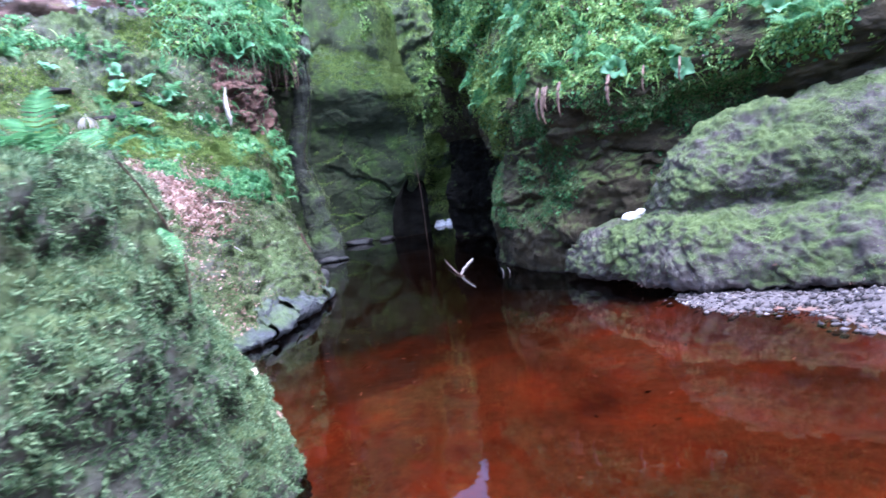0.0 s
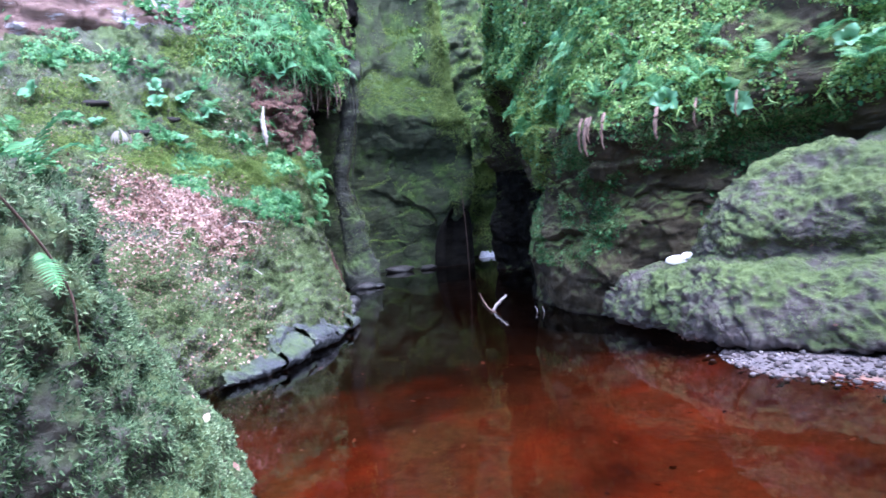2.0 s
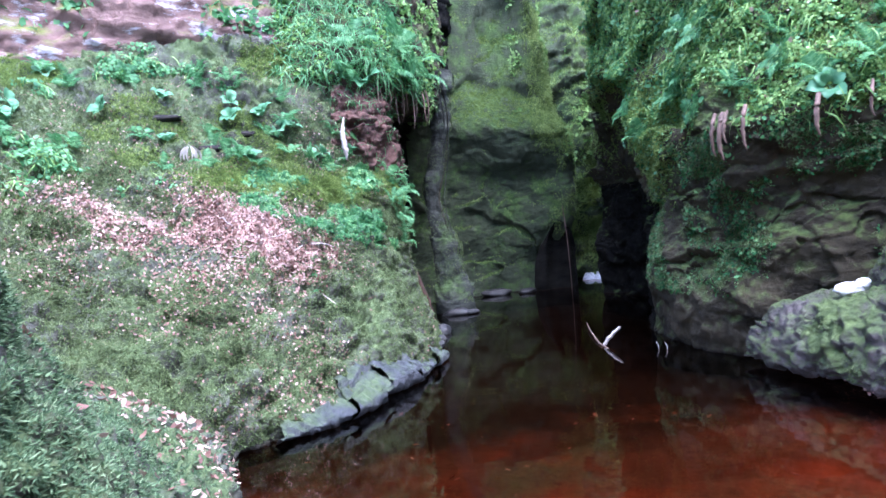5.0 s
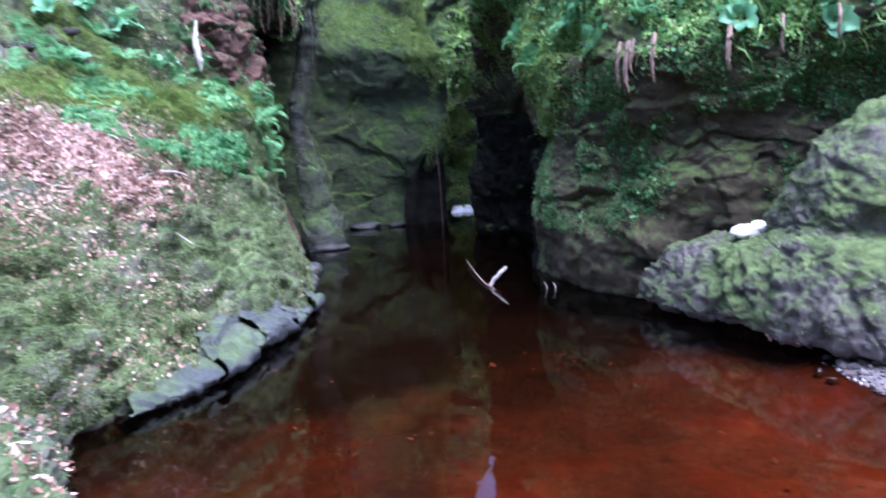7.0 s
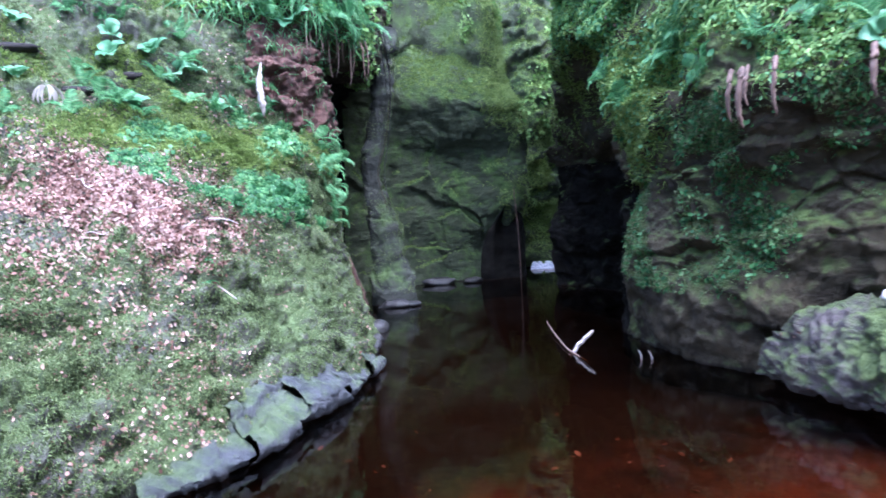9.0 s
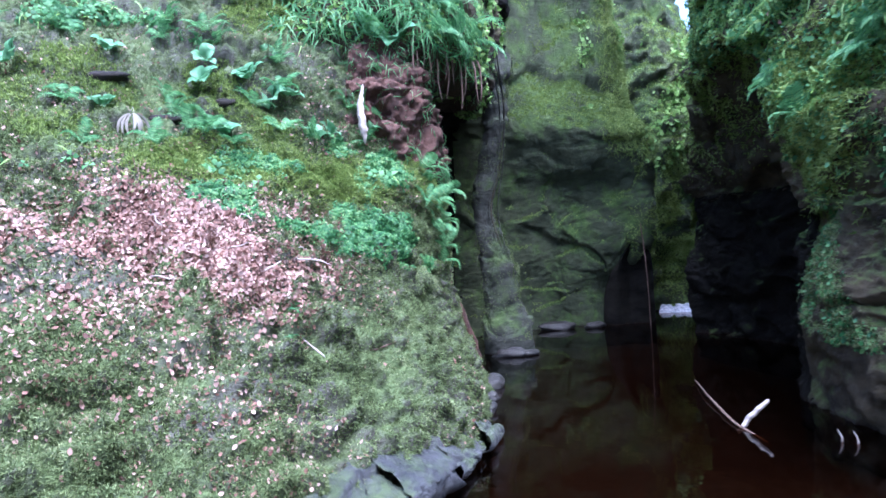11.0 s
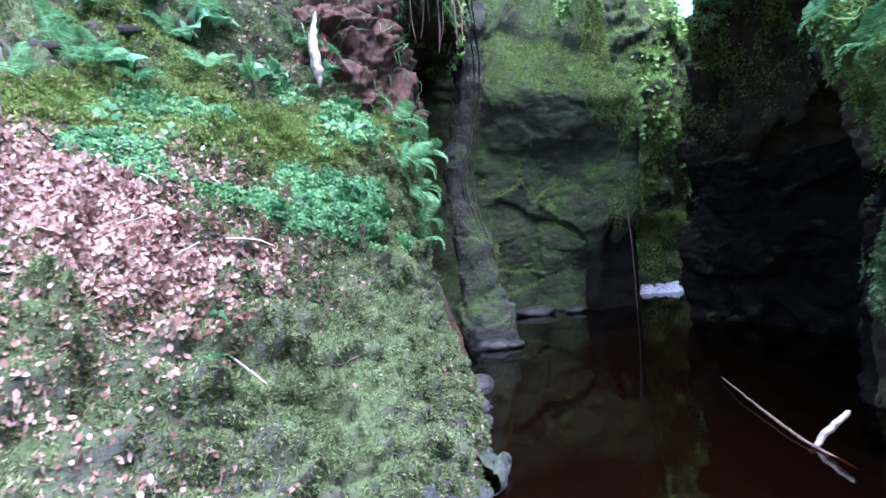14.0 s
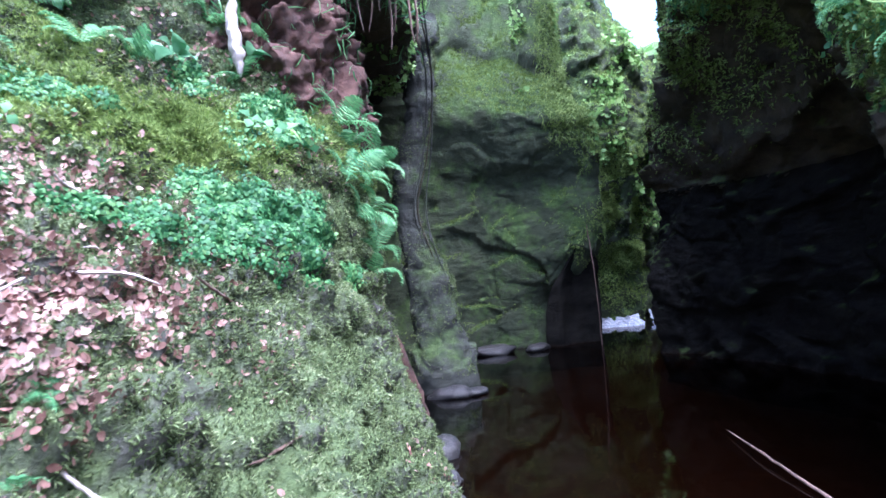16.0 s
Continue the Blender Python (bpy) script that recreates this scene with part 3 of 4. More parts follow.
H.append([(-1.75, 5.0, -0.3), (-1.88, 4.98, 0.15), (-2.02, 4.9, 0.38), (-2.2, 4.85, 0.6), (-2.5, 4.85, 0.8), (-3.4, 4.9, 0.95)])
H.append([(-2.3, 5.85, -0.3), (-2.38, 5.8, 0.15), (-2.48, 5.75, 0.3), (-2.65, 5.65, 0.45), (-2.9, 5.6, 0.6), (-3.8, 5.5, 0.8)])
H.append([(-2.72, 6.5, -0.3), (-2.78, 6.45, 0.12), (-2.86, 6.4, 0.22), (-2.95, 6.3, 0.3), (-3.2, 6.2, 0.4), (-4.0, 6.1, 0.6)])
H = [r + [(r[-1][0] - 0.35, r[-1][1], -0.5)] for r in H]
H.append([(x - 0.5, y + 0.2, -0.6) for x, y, z in H[-1]])
H.insert(0, [(x - 0.6, y - 0.3, -0.6) for x, y, z in H[0]])
HUM_G, HUM_N, hummock = rock("boulder", H, 300, 200, 1, M_BANK, "large boulder thickly covered in shaggy green moss", "boulder", kind="",
                             lumps=(0.14, 1.5), fine=(0.07, 5.0), cushion=(0.15, 6.0))
D = []
D.append([(1.8, 9.75, -0.6), (1.8, 9.7, 0.03), (1.6, 9.6, 0.1), (1.7, 9.55, 0.35), (1.85, 9.45, 0.6), (2.1, 9.4, 0.7), (2.3, 9.4, 0.72), (2.45, 9.5, 0.7), (2.55, 9.6, 0.55), (2.7, 9.8, 0.0)])
D.append([(2.25, 8.8, -0.6), (2.25, 8.75, 0.03), (1.95, 8.55, 0.11), (2.0, 8.55, 0.42), (2.15, 8.65, 0.68), (2.4, 8.8, 0.77), (2.55, 8.95, 0.79), (2.65, 9.1, 0.8), (2.8, 9.3, 0.8), (3.0, 9.8, 0.0)])
D.append([(2.55, 8.0, -0.6), (2.55, 7.95, 0.04), (2.2, 7.72, 0.13), (2.27, 7.78, 0.5), (2.43, 7.95, 0.76), (2.56, 8.2, 0.85), (2.62, 8.5, 0.88), (2.66, 8.8, 0.9), (2.75, 9.1, 0.92), (3.0, 9.6, 0.0)])
D.append([(2.75, 7.75, -0.6), (2.75, 7.7, 0.04), (2.5, 7.35, 0.14), (2.52, 7.45, 0.55), (2.64, 7.68, 0.8), (2.78, 8.0, 0.88), (2.7, 8.1, 1.1), (2.72, 8.25, 1.4), (2.95, 8.6, 1.62), (3.3, 9.4, 1.2)])
D.append([(3.3, 7.4, -0.6), (3.3, 7.35, 0.04), (3.05, 6.95, 0.15), (3.1, 7.1, 0.6), (3.2, 7.4, 0.83), (3.27, 7.78, 0.9), (3.18, 7.75, 1.2), (3.3, 7.95, 1.65), (3.55, 8.4, 1.98), (3.8, 9.2, 1.6)])
D.append([(4.0, 6.95, -0.6), (4.0, 6.9, 0.05), (3.8, 6.45, 0.17), (3.85, 6.6, 0.62), (3.92, 6.95, 0.86), (4.02, 7.4, 0.93), (3.98, 7.38, 1.3), (4.05, 7.6, 1.75), (4.3, 8.1, 2.1), (4.6, 8.9, 1.8)])
D.append([(5.0, 6.4, -0.6), (5.0, 6.35, 0.06), (4.8, 5.85, 0.2), (4.85, 6.05, 0.66), (4.95, 6.4, 0.9), (5.0, 6.8, 1.0), (5.0, 6.9, 1.4), (5.1, 7.1, 1.85), (5.3, 7.7, 2.25), (5.6, 8.6, 2.0)])
D.append([(7.2, 5.0, -0.6), (7.2, 5.0, 0.1), (7.0, 4.5, 0.3), (7.0, 4.7, 0.8), (7.1, 5.0, 1.1), (7.2, 5.4, 1.3), (7.2, 5.5, 1.7), (7.3, 5.8, 2.1), (7.5, 6.4, 2.7), (8.0, 7.4, 2.6)])
D = [r + [(r[-1][0] + 0.15, r[-1][1] + 0.3, -0.9)] for r in D]
BOL_G, BOL_N, boulder = rock("boulder", D, 320, 220, -1, M_BOULDER, "broad rounded sandstone boulder, mossy on top, with an undercut slab", "boulder", kind="",
                             lumps=(0.07, 1.1), fine=(0.08, 6.0), chisel=0.06, cell=0.8, cushion=(0.05, 9.0))

# added sheet across the arch; its black colour is the recess's shade
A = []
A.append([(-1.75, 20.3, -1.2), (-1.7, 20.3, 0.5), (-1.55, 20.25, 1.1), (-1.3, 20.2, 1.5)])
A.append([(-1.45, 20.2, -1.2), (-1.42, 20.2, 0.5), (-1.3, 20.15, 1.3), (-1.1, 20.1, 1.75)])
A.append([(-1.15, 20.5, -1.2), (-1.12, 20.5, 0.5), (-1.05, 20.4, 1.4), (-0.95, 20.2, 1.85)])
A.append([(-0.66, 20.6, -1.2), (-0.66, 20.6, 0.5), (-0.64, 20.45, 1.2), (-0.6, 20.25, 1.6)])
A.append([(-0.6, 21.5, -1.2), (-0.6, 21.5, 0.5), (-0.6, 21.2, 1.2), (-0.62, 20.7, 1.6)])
ARCH_G, ARCH_N, arch = rock("wall_north", A, 70, 70, 1, M_SHADE_ROCK, "near-black sheet standing in for the shade under the wall's foot", "undercut", lumps=(0.06, 1.5))

# wet grey ledge along the foot of the bank
L = []
L.append([(-2.75, 7.05, -0.1), (-2.55, 6.95, 0.06), (-2.6, 7.05, 0.13), (-2.85, 7.3, 0.25)])
L.append([(-2.42, 7.75, -0.1), (-2.2, 7.7, 0.06), (-2.24, 7.75, 0.15), (-2.6, 7.95, 0.36)])
L.append([(-2.35, 8.6, -0.1), (-2.12, 8.55, 0.06), (-2.16, 8.6, 0.18), (-2.5, 8.7, 0.36)])
L.append([(-2.25, 9.4, -0.1), (-2.02, 9.35, 0.06), (-2.06, 9.4, 0.17), (-2.4, 9.5, 0.36)])
L.append([(-2.2, 10.1, -0.1), (-1.98, 10.05, 0.06), (-2.02, 10.1, 0.16), (-2.3, 10.2, 0.34)])
L.append([(-2.25, 10.75, -0.1), (-2.05, 10.7, 0.04), (-2.1, 10.72, 0.12), (-2.3, 10.75, 0.25)])
ledge = tagged(new("rock_ledge"), "wet blue-grey sandstone ledge at the water's edge", "ledge")
for k in range(len(L) - 1):
    a, b = np.array(L[k]), np.array(L[k + 1])
    rows = [a + (b - a) * f + np.array((0.03 * (k % 2), 0, 0.025 * (k % 3 - 1))) for f in (-0.04, 0.25, 0.5, 0.75, 1.0)]
    g, nn = loft(rows, 70, 60, 1, lumps=(0.05, 2.2), fine=(0.02, 8.0), chisel=0.08, cell=1.6, seed=1.7 * k)
    slab = new("slab", grid_mesh("slab", g, M_LEDGE))
    slab.parent = ledge

# soil face under the brow
E_ = []
E_.append([(-3.62, 11.1, 2.85), (-3.6, 11.1, 3.3), (-3.62, 11.2, 3.7), (-3.68, 11.6, 4.2)])
E_.append([(-3.24, 11.32, 2.75), (-3.24, 11.32, 3.2), (-3.3, 11.42, 3.7), (-3.36, 11.65, 4.3)])
E_.append([(-2.9, 11.8, 2.6), (-2.95, 11.8, 3.2), (-3.02, 11.86, 3.7), (-3.1, 12.05, 4.3)])
E_.append([(-2.92, 12.4, 2.5), (-3.0, 12.5, 3.2), (-3.05, 12.6, 3.8), (-3.15, 12.8, 4.3)])
SOIL_G, SOIL_N, soil = rock("soil_face", E_, 110, 90, 1, M_SOIL, "crumbling bare red soil face under the overhang", "soil", kind="structure",
                            lumps=(0.16, 2.2), fine=(0.1, 7.0), chisel=0.12, cell=2.2)
p_soil, n_soil = pick(SOIL_G, SOIL_N, 900, lambda p, n: 0.3 + sm(3.6, 4.1, p[:, 2]) + sm(3.0, 2.7, p[:, 2]), 57)

# wooded slope far beyond the slot
W = []
W.append([(-12, 34, -1), (-12, 36, 5), (-12, 40, 10), (-12, 46, 16)])
W.append([(2, 33, -1), (2, 35, 5), (2, 39, 9), (2, 46, 13)])
W.append([(14, 34, -1), (14, 36, 5), (14, 40, 10), (14, 46, 16)])
HILL_G, HILL_N, hill = rock("backdrop", W, 80, 60, -1, M_WALL, "wooded bank beyond the gorge", "slope", lumps=(0.5, 0.4))


# ---- growth that nobody could count ----
def stuff(name, mesh, label, category):
    return tagged(new(name, mesh), label, category, kind="stuff")


# a bent leaf blade, a pointed leaf, a three-part leaf, a moss tuft, a long grass blade
LEAF_V = [(0, 0, 0), (0.35, 0.3, 0.1), (0.35, -0.3, 0.1), (0.4, 0, 0.0), (0.75, 0.24, 0.05), (0.75, -0.24, 0.12), (1.0, 0, 0.2)]
LEAF_F = [(0, 3, 1), (0, 2, 3), (3, 4, 1), (3, 6, 4), (3, 5, 6), (3, 2, 5)]
TUFT_V = [(-0.15, 0, 0), (0.15, 0, 0), (0.2, 0.25, 1.0), (0, -0.15, 0), (0, 0.15, 0), (-0.55, 0.1, 0.8), (-0.12, -0.1, 0), (0.12, 0.1, 0), (0.45, -0.5, 0.75)]
TUFT_F = [(0, 1, 2), (3, 4, 5), (6, 7, 8)]
TRI_V, TRI_F = [], []
for a in (0, 120, 240):
    ca, sa, b0 = math.cos(radians(a)), math.sin(radians(a)), len(TRI_V)
    for x, y, z in ((0.05, 0, 0.5), (0.4, 0.28, 0.6), (0.4, -0.28, 0.6), (0.7, 0.0, 0.42)):
        TRI_V.append((x * ca - y * sa, x * sa + y * ca, z))
    TRI_F += [(b0, b0 + 2, b0 + 1), (b0 + 2, b0 + 3, b0 + 1)]
BLADE_V = [(0, -0.03, 0), (0, 0.03, 0), (0.3, -0.03, 0.22), (0.3, 0.03, 0.22), (0.65, -0.022, 0.12), (0.65, 0.022, 0.12), (1.0, 0, -0.2)]
BLADE_F = [(0, 1, 2), (1, 3, 2), (2, 3, 4), (3, 5, 4), (4, 5, 6)]
BARK_V = [(0, -0.1, 0), (0, 0.1, 0), (1, 0.12, 0.05), (1, -0.12, 0.05), (0.5, 0, 0.14)]
BARK_F = [(0, 1, 4), (1, 2, 4), (2, 3, 4), (3, 0, 4)]


def blob(p, c, r):
    return np.exp(-(((p - np.array(c)) / np.array(r)) ** 2).sum(1))


def w_litter(p, n):
    base = blob(p, (-3.75, 8.7, 1.95), (0.75, 1.0, 0.38)) + 0.7 * blob(p, (-3.3, 9.2, 1.62), (0.4, 0.6, 0.25)) + 0.45 * blob(p, (-4.7, 7.6, 2.2), (0.7, 0.9, 0.4)) + 0.35 * blob(p, (-3.3, 8.2, 1.45), (0.5, 0.7, 0.3))
    return np.clip(base - 0.05, 0, None) ** 1.1 * (0.06 + sm(-0.2, 0.25, fbm(p, 1.6, 4) + 0.05))


def w_sparse(p, n):
    return (p[:, 2] > 0.15) * (p[:, 1] > 5) * (p[:, 1] < 12) * sm(-0.2, 0.4, fbm(p, 1.1, 3)) * np.exp(-np.clip(p[:, 2] - 2.2, 0, 9))


def w_sorrel(p, n):
    base = blob(p, (-3.15, 10.2, 1.95), (0.4, 0.4, 0.17)) + 0.9 * blob(p, (-3.6, 9.75, 2.15), (0.45, 0.4, 0.17)) + blob(p, (-2.9, 10.75, 1.75), (0.25, 0.4, 0.25))
    base = base + blob(p, (-3.12, 10.9, 2.35), (0.22, 0.35, 0.3)) + 0.9 * blob(p, (-3.4, 11.0, 2.85), (0.3, 0.35, 0.2)) + 0.7 * blob(p, (-3.9, 9.85, 2.62), (0.4, 0.35, 0.16)) + 0.6 * blob(p, (-3.95, 9.3, 2.25), (0.35, 0.35, 0.12))
    return np.clip(base - 0.12, 0, None) * sm(-0.12, 0.2, fbm(p, 2.6, 3))


def w_moss(p, n):
    return (p[:, 1] > 4.5) * (p[:, 2] > 0.02) * (0.25 + sm(-0.5, 0.2, fbm(p, 1.9, 3))) * (1 - 0.9 * np.clip(1.6 * w_litter(p, n), 0, 1)) * np.exp(-np.clip(p[:, 2] - 2.6, 0, 9) * 0.8)


def w_upper(p, n):
    return sm(2.3, 3.1, p[:, 2]) * sm(0.02, 0.4, fbm(p, 1.3, 3)) * (p[:, 1] > 3)


for wgt, cnt, nm, mat, tv, tf, size, tilt, hang, lab, cat in (
    (w_moss, 300000, "moss", M_MOSS, TUFT_V, TUFT_F, 0.024, 0.5, 0, "shaggy green moss cushions on the bank", "moss"),
    (w_litter, 30000, "leaf_litter", M_LITTER, LEAF_V, LEAF_F, 0.036, 0.28, 0, "fallen pinkish brown beech leaves on the bank", "leaf litter"),
    (w_sparse, 14000, "leaf_litter", M_LITTER, LEAF_V, LEAF_F, 0.031, 0.3, 0, "single fallen leaves scattered over the moss", "leaf litter"),
    (w_sorrel, 15000, "ground_cover", M_SORREL, TRI_V, TRI_F, 0.036, 0.35, 0, "low blue-green three-leaved ground cover on the bank", "ground cover"),
    (w_upper, 5200, "ground_cover", M_FERN, TRI_V, TRI_F, 0.085, 0.5, 0, "small leafy plants on the upper bank", "ground cover"),
    (w_upper, 2600, "grass", M_BRIGHT, BLADE_V, BLADE_F, 0.2, 0.5, 1.5, "thin light green grass on the upper bank", "grass"),
):
    p, n = pick(BANK_G, BANK_N, cnt, wgt, 11 + cnt % 97)
    stuff(nm, scatter(nm, mat, tv, tf, p, n, size, tilt, hang, cnt % 89), lab, cat)

p, n = pick(HUM_G, HUM_N, 140000, lambda p, n: (p[:, 2] > 0.0) * (1 - 0.85 * sm(5.0, 5.6, p[:, 1])) * sm(-0.5, 0.1, fbm(p, 2.5, 3)), 3)
stuff("moss", scatter("moss", M_SHAGGY, TUFT_V, TUFT_F, p, n, 0.022, 0.6, 0, 4), "long shaggy moss on the boulder", "moss")
p, n = pick(HUM_G, HUM_N, 2200, lambda p, n: (n[:, 2] > 0.4) * (p[:, 1] > 3.5) * (0.15 + sm(4.8, 5.6, p[:, 1])), 31)
stuff("leaf_litter", scatter("leaf_litter", M_LITTER, LEAF_V, LEAF_F, p, n, 0.05, 0.3, 0, 4), "fallen leaves at the boulder's foot", "leaf litter")
p, n = pick(BROW_G, BROW_N, 3600, lambda p, n: sm(3.9, 4.5, p[:, 2]) * np.exp(-np.clip(p[:, 2] - 5.5, 0, 9)) * np.exp(-np.clip(p[:, 1] - 12.6, 0, 9) * 2), 5)
stuff("grass", scatter("grass", M_FERN, BLADE_V, BLADE_F, p, n, 0.26, 0.7, 1.6, 6), "long green grass and ferns hanging from the brow", "grass")
p, n = pick(BROW_G, BROW_N, 7000, lambda p, n: sm(3.9, 4.6, p[:, 2]) * sm(-0.1, 0.3, fbm(p, 1.5, 3)), 7)
stuff("ground_cover", scatter("ground_cover", M_BRIGHT, LEAF_V, LEAF_F, p, n, 0.085, 0.7, 0.6, 8), "light green leaves over the brow", "ground cover")
stuff("grass", scatter("grass", M_FERN, BLADE_V, BLADE_F, p_soil, n_soil, 0.13, 0.6, 1.6, 58), "thin green shoots and roots on the soil face", "grass")
p, n = pick(CLIFF_G, CLIFF_N, 9000, lambda p, n: (p[:, 1] > 6) * (p[:, 1] < 14) * (n[:, 2] > 0.1) * sm(0.0, 0.4, fbm(p, 0.8, 3)), 9)
stuff("ground_cover", scatter("ground_cover", M_FERN, LEAF_V, LEAF_F, p, n, 0.12, 0.6, 0.5, 8), "small plants rooted in the cliff", "ground cover")


def w_right_top(p, n):
    lip = 2.55 + 0.5 * sm(11, 12.5, p[:, 1]) + 1.2 * sm(12.8, 14, p[:, 1])
    return sm(-0.1, 0.35, p[:, 2] - lip) * np.exp(-np.clip(p[:, 2] - 5.2, 0, 9)) * sm(-0.35, 0.25, fbm(p, 1.1, 3)) * (p[:, 1] > 4) * (p[:, 1] < 16)


def w_right_low(p, n):
    return (p[:, 2] > 0.7) * (p[:, 2] < 2.6) * (p[:, 1] > 8.6) * (p[:, 1] < 12.4) * sm(-0.15, 0.35, fbm(p, 1.7, 3))


for wgt, cnt, nm, mat, tv, tf, size, tilt, hang, lab, cat in (
    (w_right_top, 24000, "ivy", M_FERN, LEAF_V, LEAF_F, 0.075, 0.5, 1.2, "small green leaves covering the top of the wall", "ivy"),
    (w_right_top, 16000, "ground_cover", M_BRIGHT, TRI_V, TRI_F, 0.06, 0.6, 0.5, "light green leaves on the wall's brow", "ground cover"),
    (w_right_top, 2600, "grass", M_BRIGHT, BLADE_V, BLADE_F, 0.24, 0.5, 2.0, "green grass hanging from the wall's brow", "grass"),
    (w_right_top, 50000, "moss", M_BRIGHTMOSS, TUFT_V, TUFT_F, 0.04, 0.5, 0, "moss on the wall's brow", "moss"),
    (w_right_top, 1600, "leaf_litter", M_LITTER, LEAF_V, LEAF_F, 0.06, 0.4, 0, "dead leaves caught on the wall's brow", "leaf litter"),
    (w_right_low, 26000, "moss", M_MOSS, TUFT_V, TUFT_F, 0.03, 0.5, 0, "thin moss on the shaded wall", "moss"),
    (w_right_low, 12000, "ivy", M_SORREL, LEAF_V, LEAF_F, 0.045, 0.4, 1.2, "dark green creeping leaves on the shaded wall", "ivy"),
):
    p, n = pick(RIGHT_G, RIGHT_N, cnt, wgt, 21 + cnt % 97)
    stuff(nm, scatter(nm, mat, tv, tf, p, n, size, tilt, hang, cnt % 89), lab, cat)

for cnt, nm, mat, tv, tf, size, hang, lab, cat in (
    (7000, "ivy", M_FERN, LEAF_V, LEAF_F, 0.075, 1.2, "small green leaves above the undercut", "ivy"),
    (5000, "ground_cover", M_BRIGHT, TRI_V, TRI_F, 0.06, 0.5, "light green leaves above the undercut", "ground cover"),
):
    p, n = pick(DARK_G, DARK_N, cnt, w_right_top, 61 + cnt % 97)
    stuff(nm, scatter(nm, mat, tv, tf, p, n, size, 0.5, hang, cnt % 89), lab, cat)
p, n = pick(BOL_G, BOL_N, 90000, lambda p, n: (p[:, 2] > 0.2) * (0.4 + sm(0.9, 1.1, p[:, 2])) * sm(-0.25, 0.35, fbm(p, 1.3, 3) + 0.25 * n[:, 2]) * np.exp(-np.clip(p[:, 0] - 4, 0, 9)), 13)
stuff("moss", scatter("moss", M_MOSS, TUFT_V, TUFT_F, p, n, 0.024, 0.5, 0, 14), "short moss on the rounded boulder", "moss")
p, n = pick(BOL_G, BOL_N, 1500, lambda p, n: (n[:, 2] > 0.3) * sm(0.0, 0.4, fbm(p, 1.2, 3)), 15)
stuff("leaf_litter", scatter("leaf_litter", M_LITTER, LEAF_V, LEAF_F, p, n, 0.035, 0.3, 0, 16), "dead leaves and chips on the boulder", "leaf litter")
p, n = pick(NORTH_G, NORTH_N, 2600, lambda p, n: (p[:, 2] > 3.5) * (p[:, 0] > -1.9) * sm(0.0, 0.4, fbm(p, 0.9, 3)), 17)
stuff("ground_cover", scatter("ground_cover", M_BRIGHT, LEAF_V, LEAF_F, p, n, 0.12, 0.6, 0.8, 18), "light green plants on the wall's ledges", "ground cover")
p, n = pick(NORTH_G, NORTH_N, 22000, lambda p, n: (p[:, 2] > 0.4) * sm(0.15, 0.5, n[:, 2] + 0.3 * fbm(p, 1.0, 3)) + 0.7 * sm(-1.3, -0.9, p[:, 0]) * sm(0.0, 0.25, fbm(p, 1.6, 3)), 37)
stuff("moss", scatter("moss", M_BRIGHTMOSS, TUFT_V, TUFT_F, p, n, 0.045, 0.5, 0, 38), "yellow-green moss along the wall's ledges", "moss")
p, n = pick(FAR_G, FAR_N, 30000, lambda p, n: (p[:, 2] > 0.4) * sm(0.1, 0.5, n[:, 2] + 0.6 * fbm(p, 1.0, 3)), 39)
stuff("moss", scatter("moss", M_BRIGHTMOSS, TUFT_V, TUFT_F, p, n, 0.05, 0.5, 0, 40), "yellow-green moss on the far rock", "moss")
p, n = pick(NORTH_G, NORTH_N, 12000, lambda p, n: sm(-1.55, -1.1, p[:, 0]) * sm(3.7, 4.3, p[:, 2]) * (p[:, 2] < 8) * (p[:, 1] < 21.5), 71)
stuff("moss", scatter("moss", M_BRIGHTMOSS, BLADE_V, BLADE_F, p, n, 0.16, 0.6, 1.0, 72), "bright grassy moss along the wall's corner", "moss")
p, n = pick(FAR_G, FAR_N, 12000, lambda p, n: blob(p, (0.2, 23.4, 2.4), (0.5, 1.0, 1.3)) * sm(-0.2, 0.2, fbm(p, 1.8, 3)), 73)
stuff("moss", scatter("moss", M_BRIGHTMOSS, TUFT_V, TUFT_F, p, n, 0.06, 0.5, 0, 74), "hanging green moss above the cascade", "moss")
p, n = pick(BUT_G, BUT_N, 7000, lambda p, n: (p[:, 2] > 0.2) * (0.1 + 2.0 * sm(0.75, 0.97, n[:, 0])) * sm(-0.3, 0.3, fbm(p, 2.0, 3)), 75)
stuff("moss", scatter("moss", M_MOSS, TUFT_V, TUFT_F, p, n, 0.03, 0.5, 0, 76), "thin moss on the damp buttress", "moss")
p, n = pick(BANK_G, BANK_N, 48000, lambda p, n: sm(2.15, 2.5, p[:, 2]) * sm(0.0, 0.3, fbm(p + 40, 1.1, 3)) * (p[:, 1] > 5), 41)
stuff("moss", scatter("moss", M_BRIGHTMOSS, TUFT_V, TUFT_F, p, n, 0.036, 0.4, 0, 42), "flat yellow-green moss carpet on the upper bank", "moss")
p, n = pick(BANK_G, BANK_N, 16000, lambda p, n: blob(p, (-3.4, 10.5, 2.45), (0.35, 0.4, 0.2)) + 0.6 * blob(p, (-4.1, 9.4, 2.6), (0.5, 0.5, 0.15)), 45)
stuff("moss", scatter("moss", M_BRIGHTMOSS, TUFT_V, TUFT_F, p, n, 0.036, 0.4, 0, 46), "bright yellow-green moss between the leaf beds", "moss")
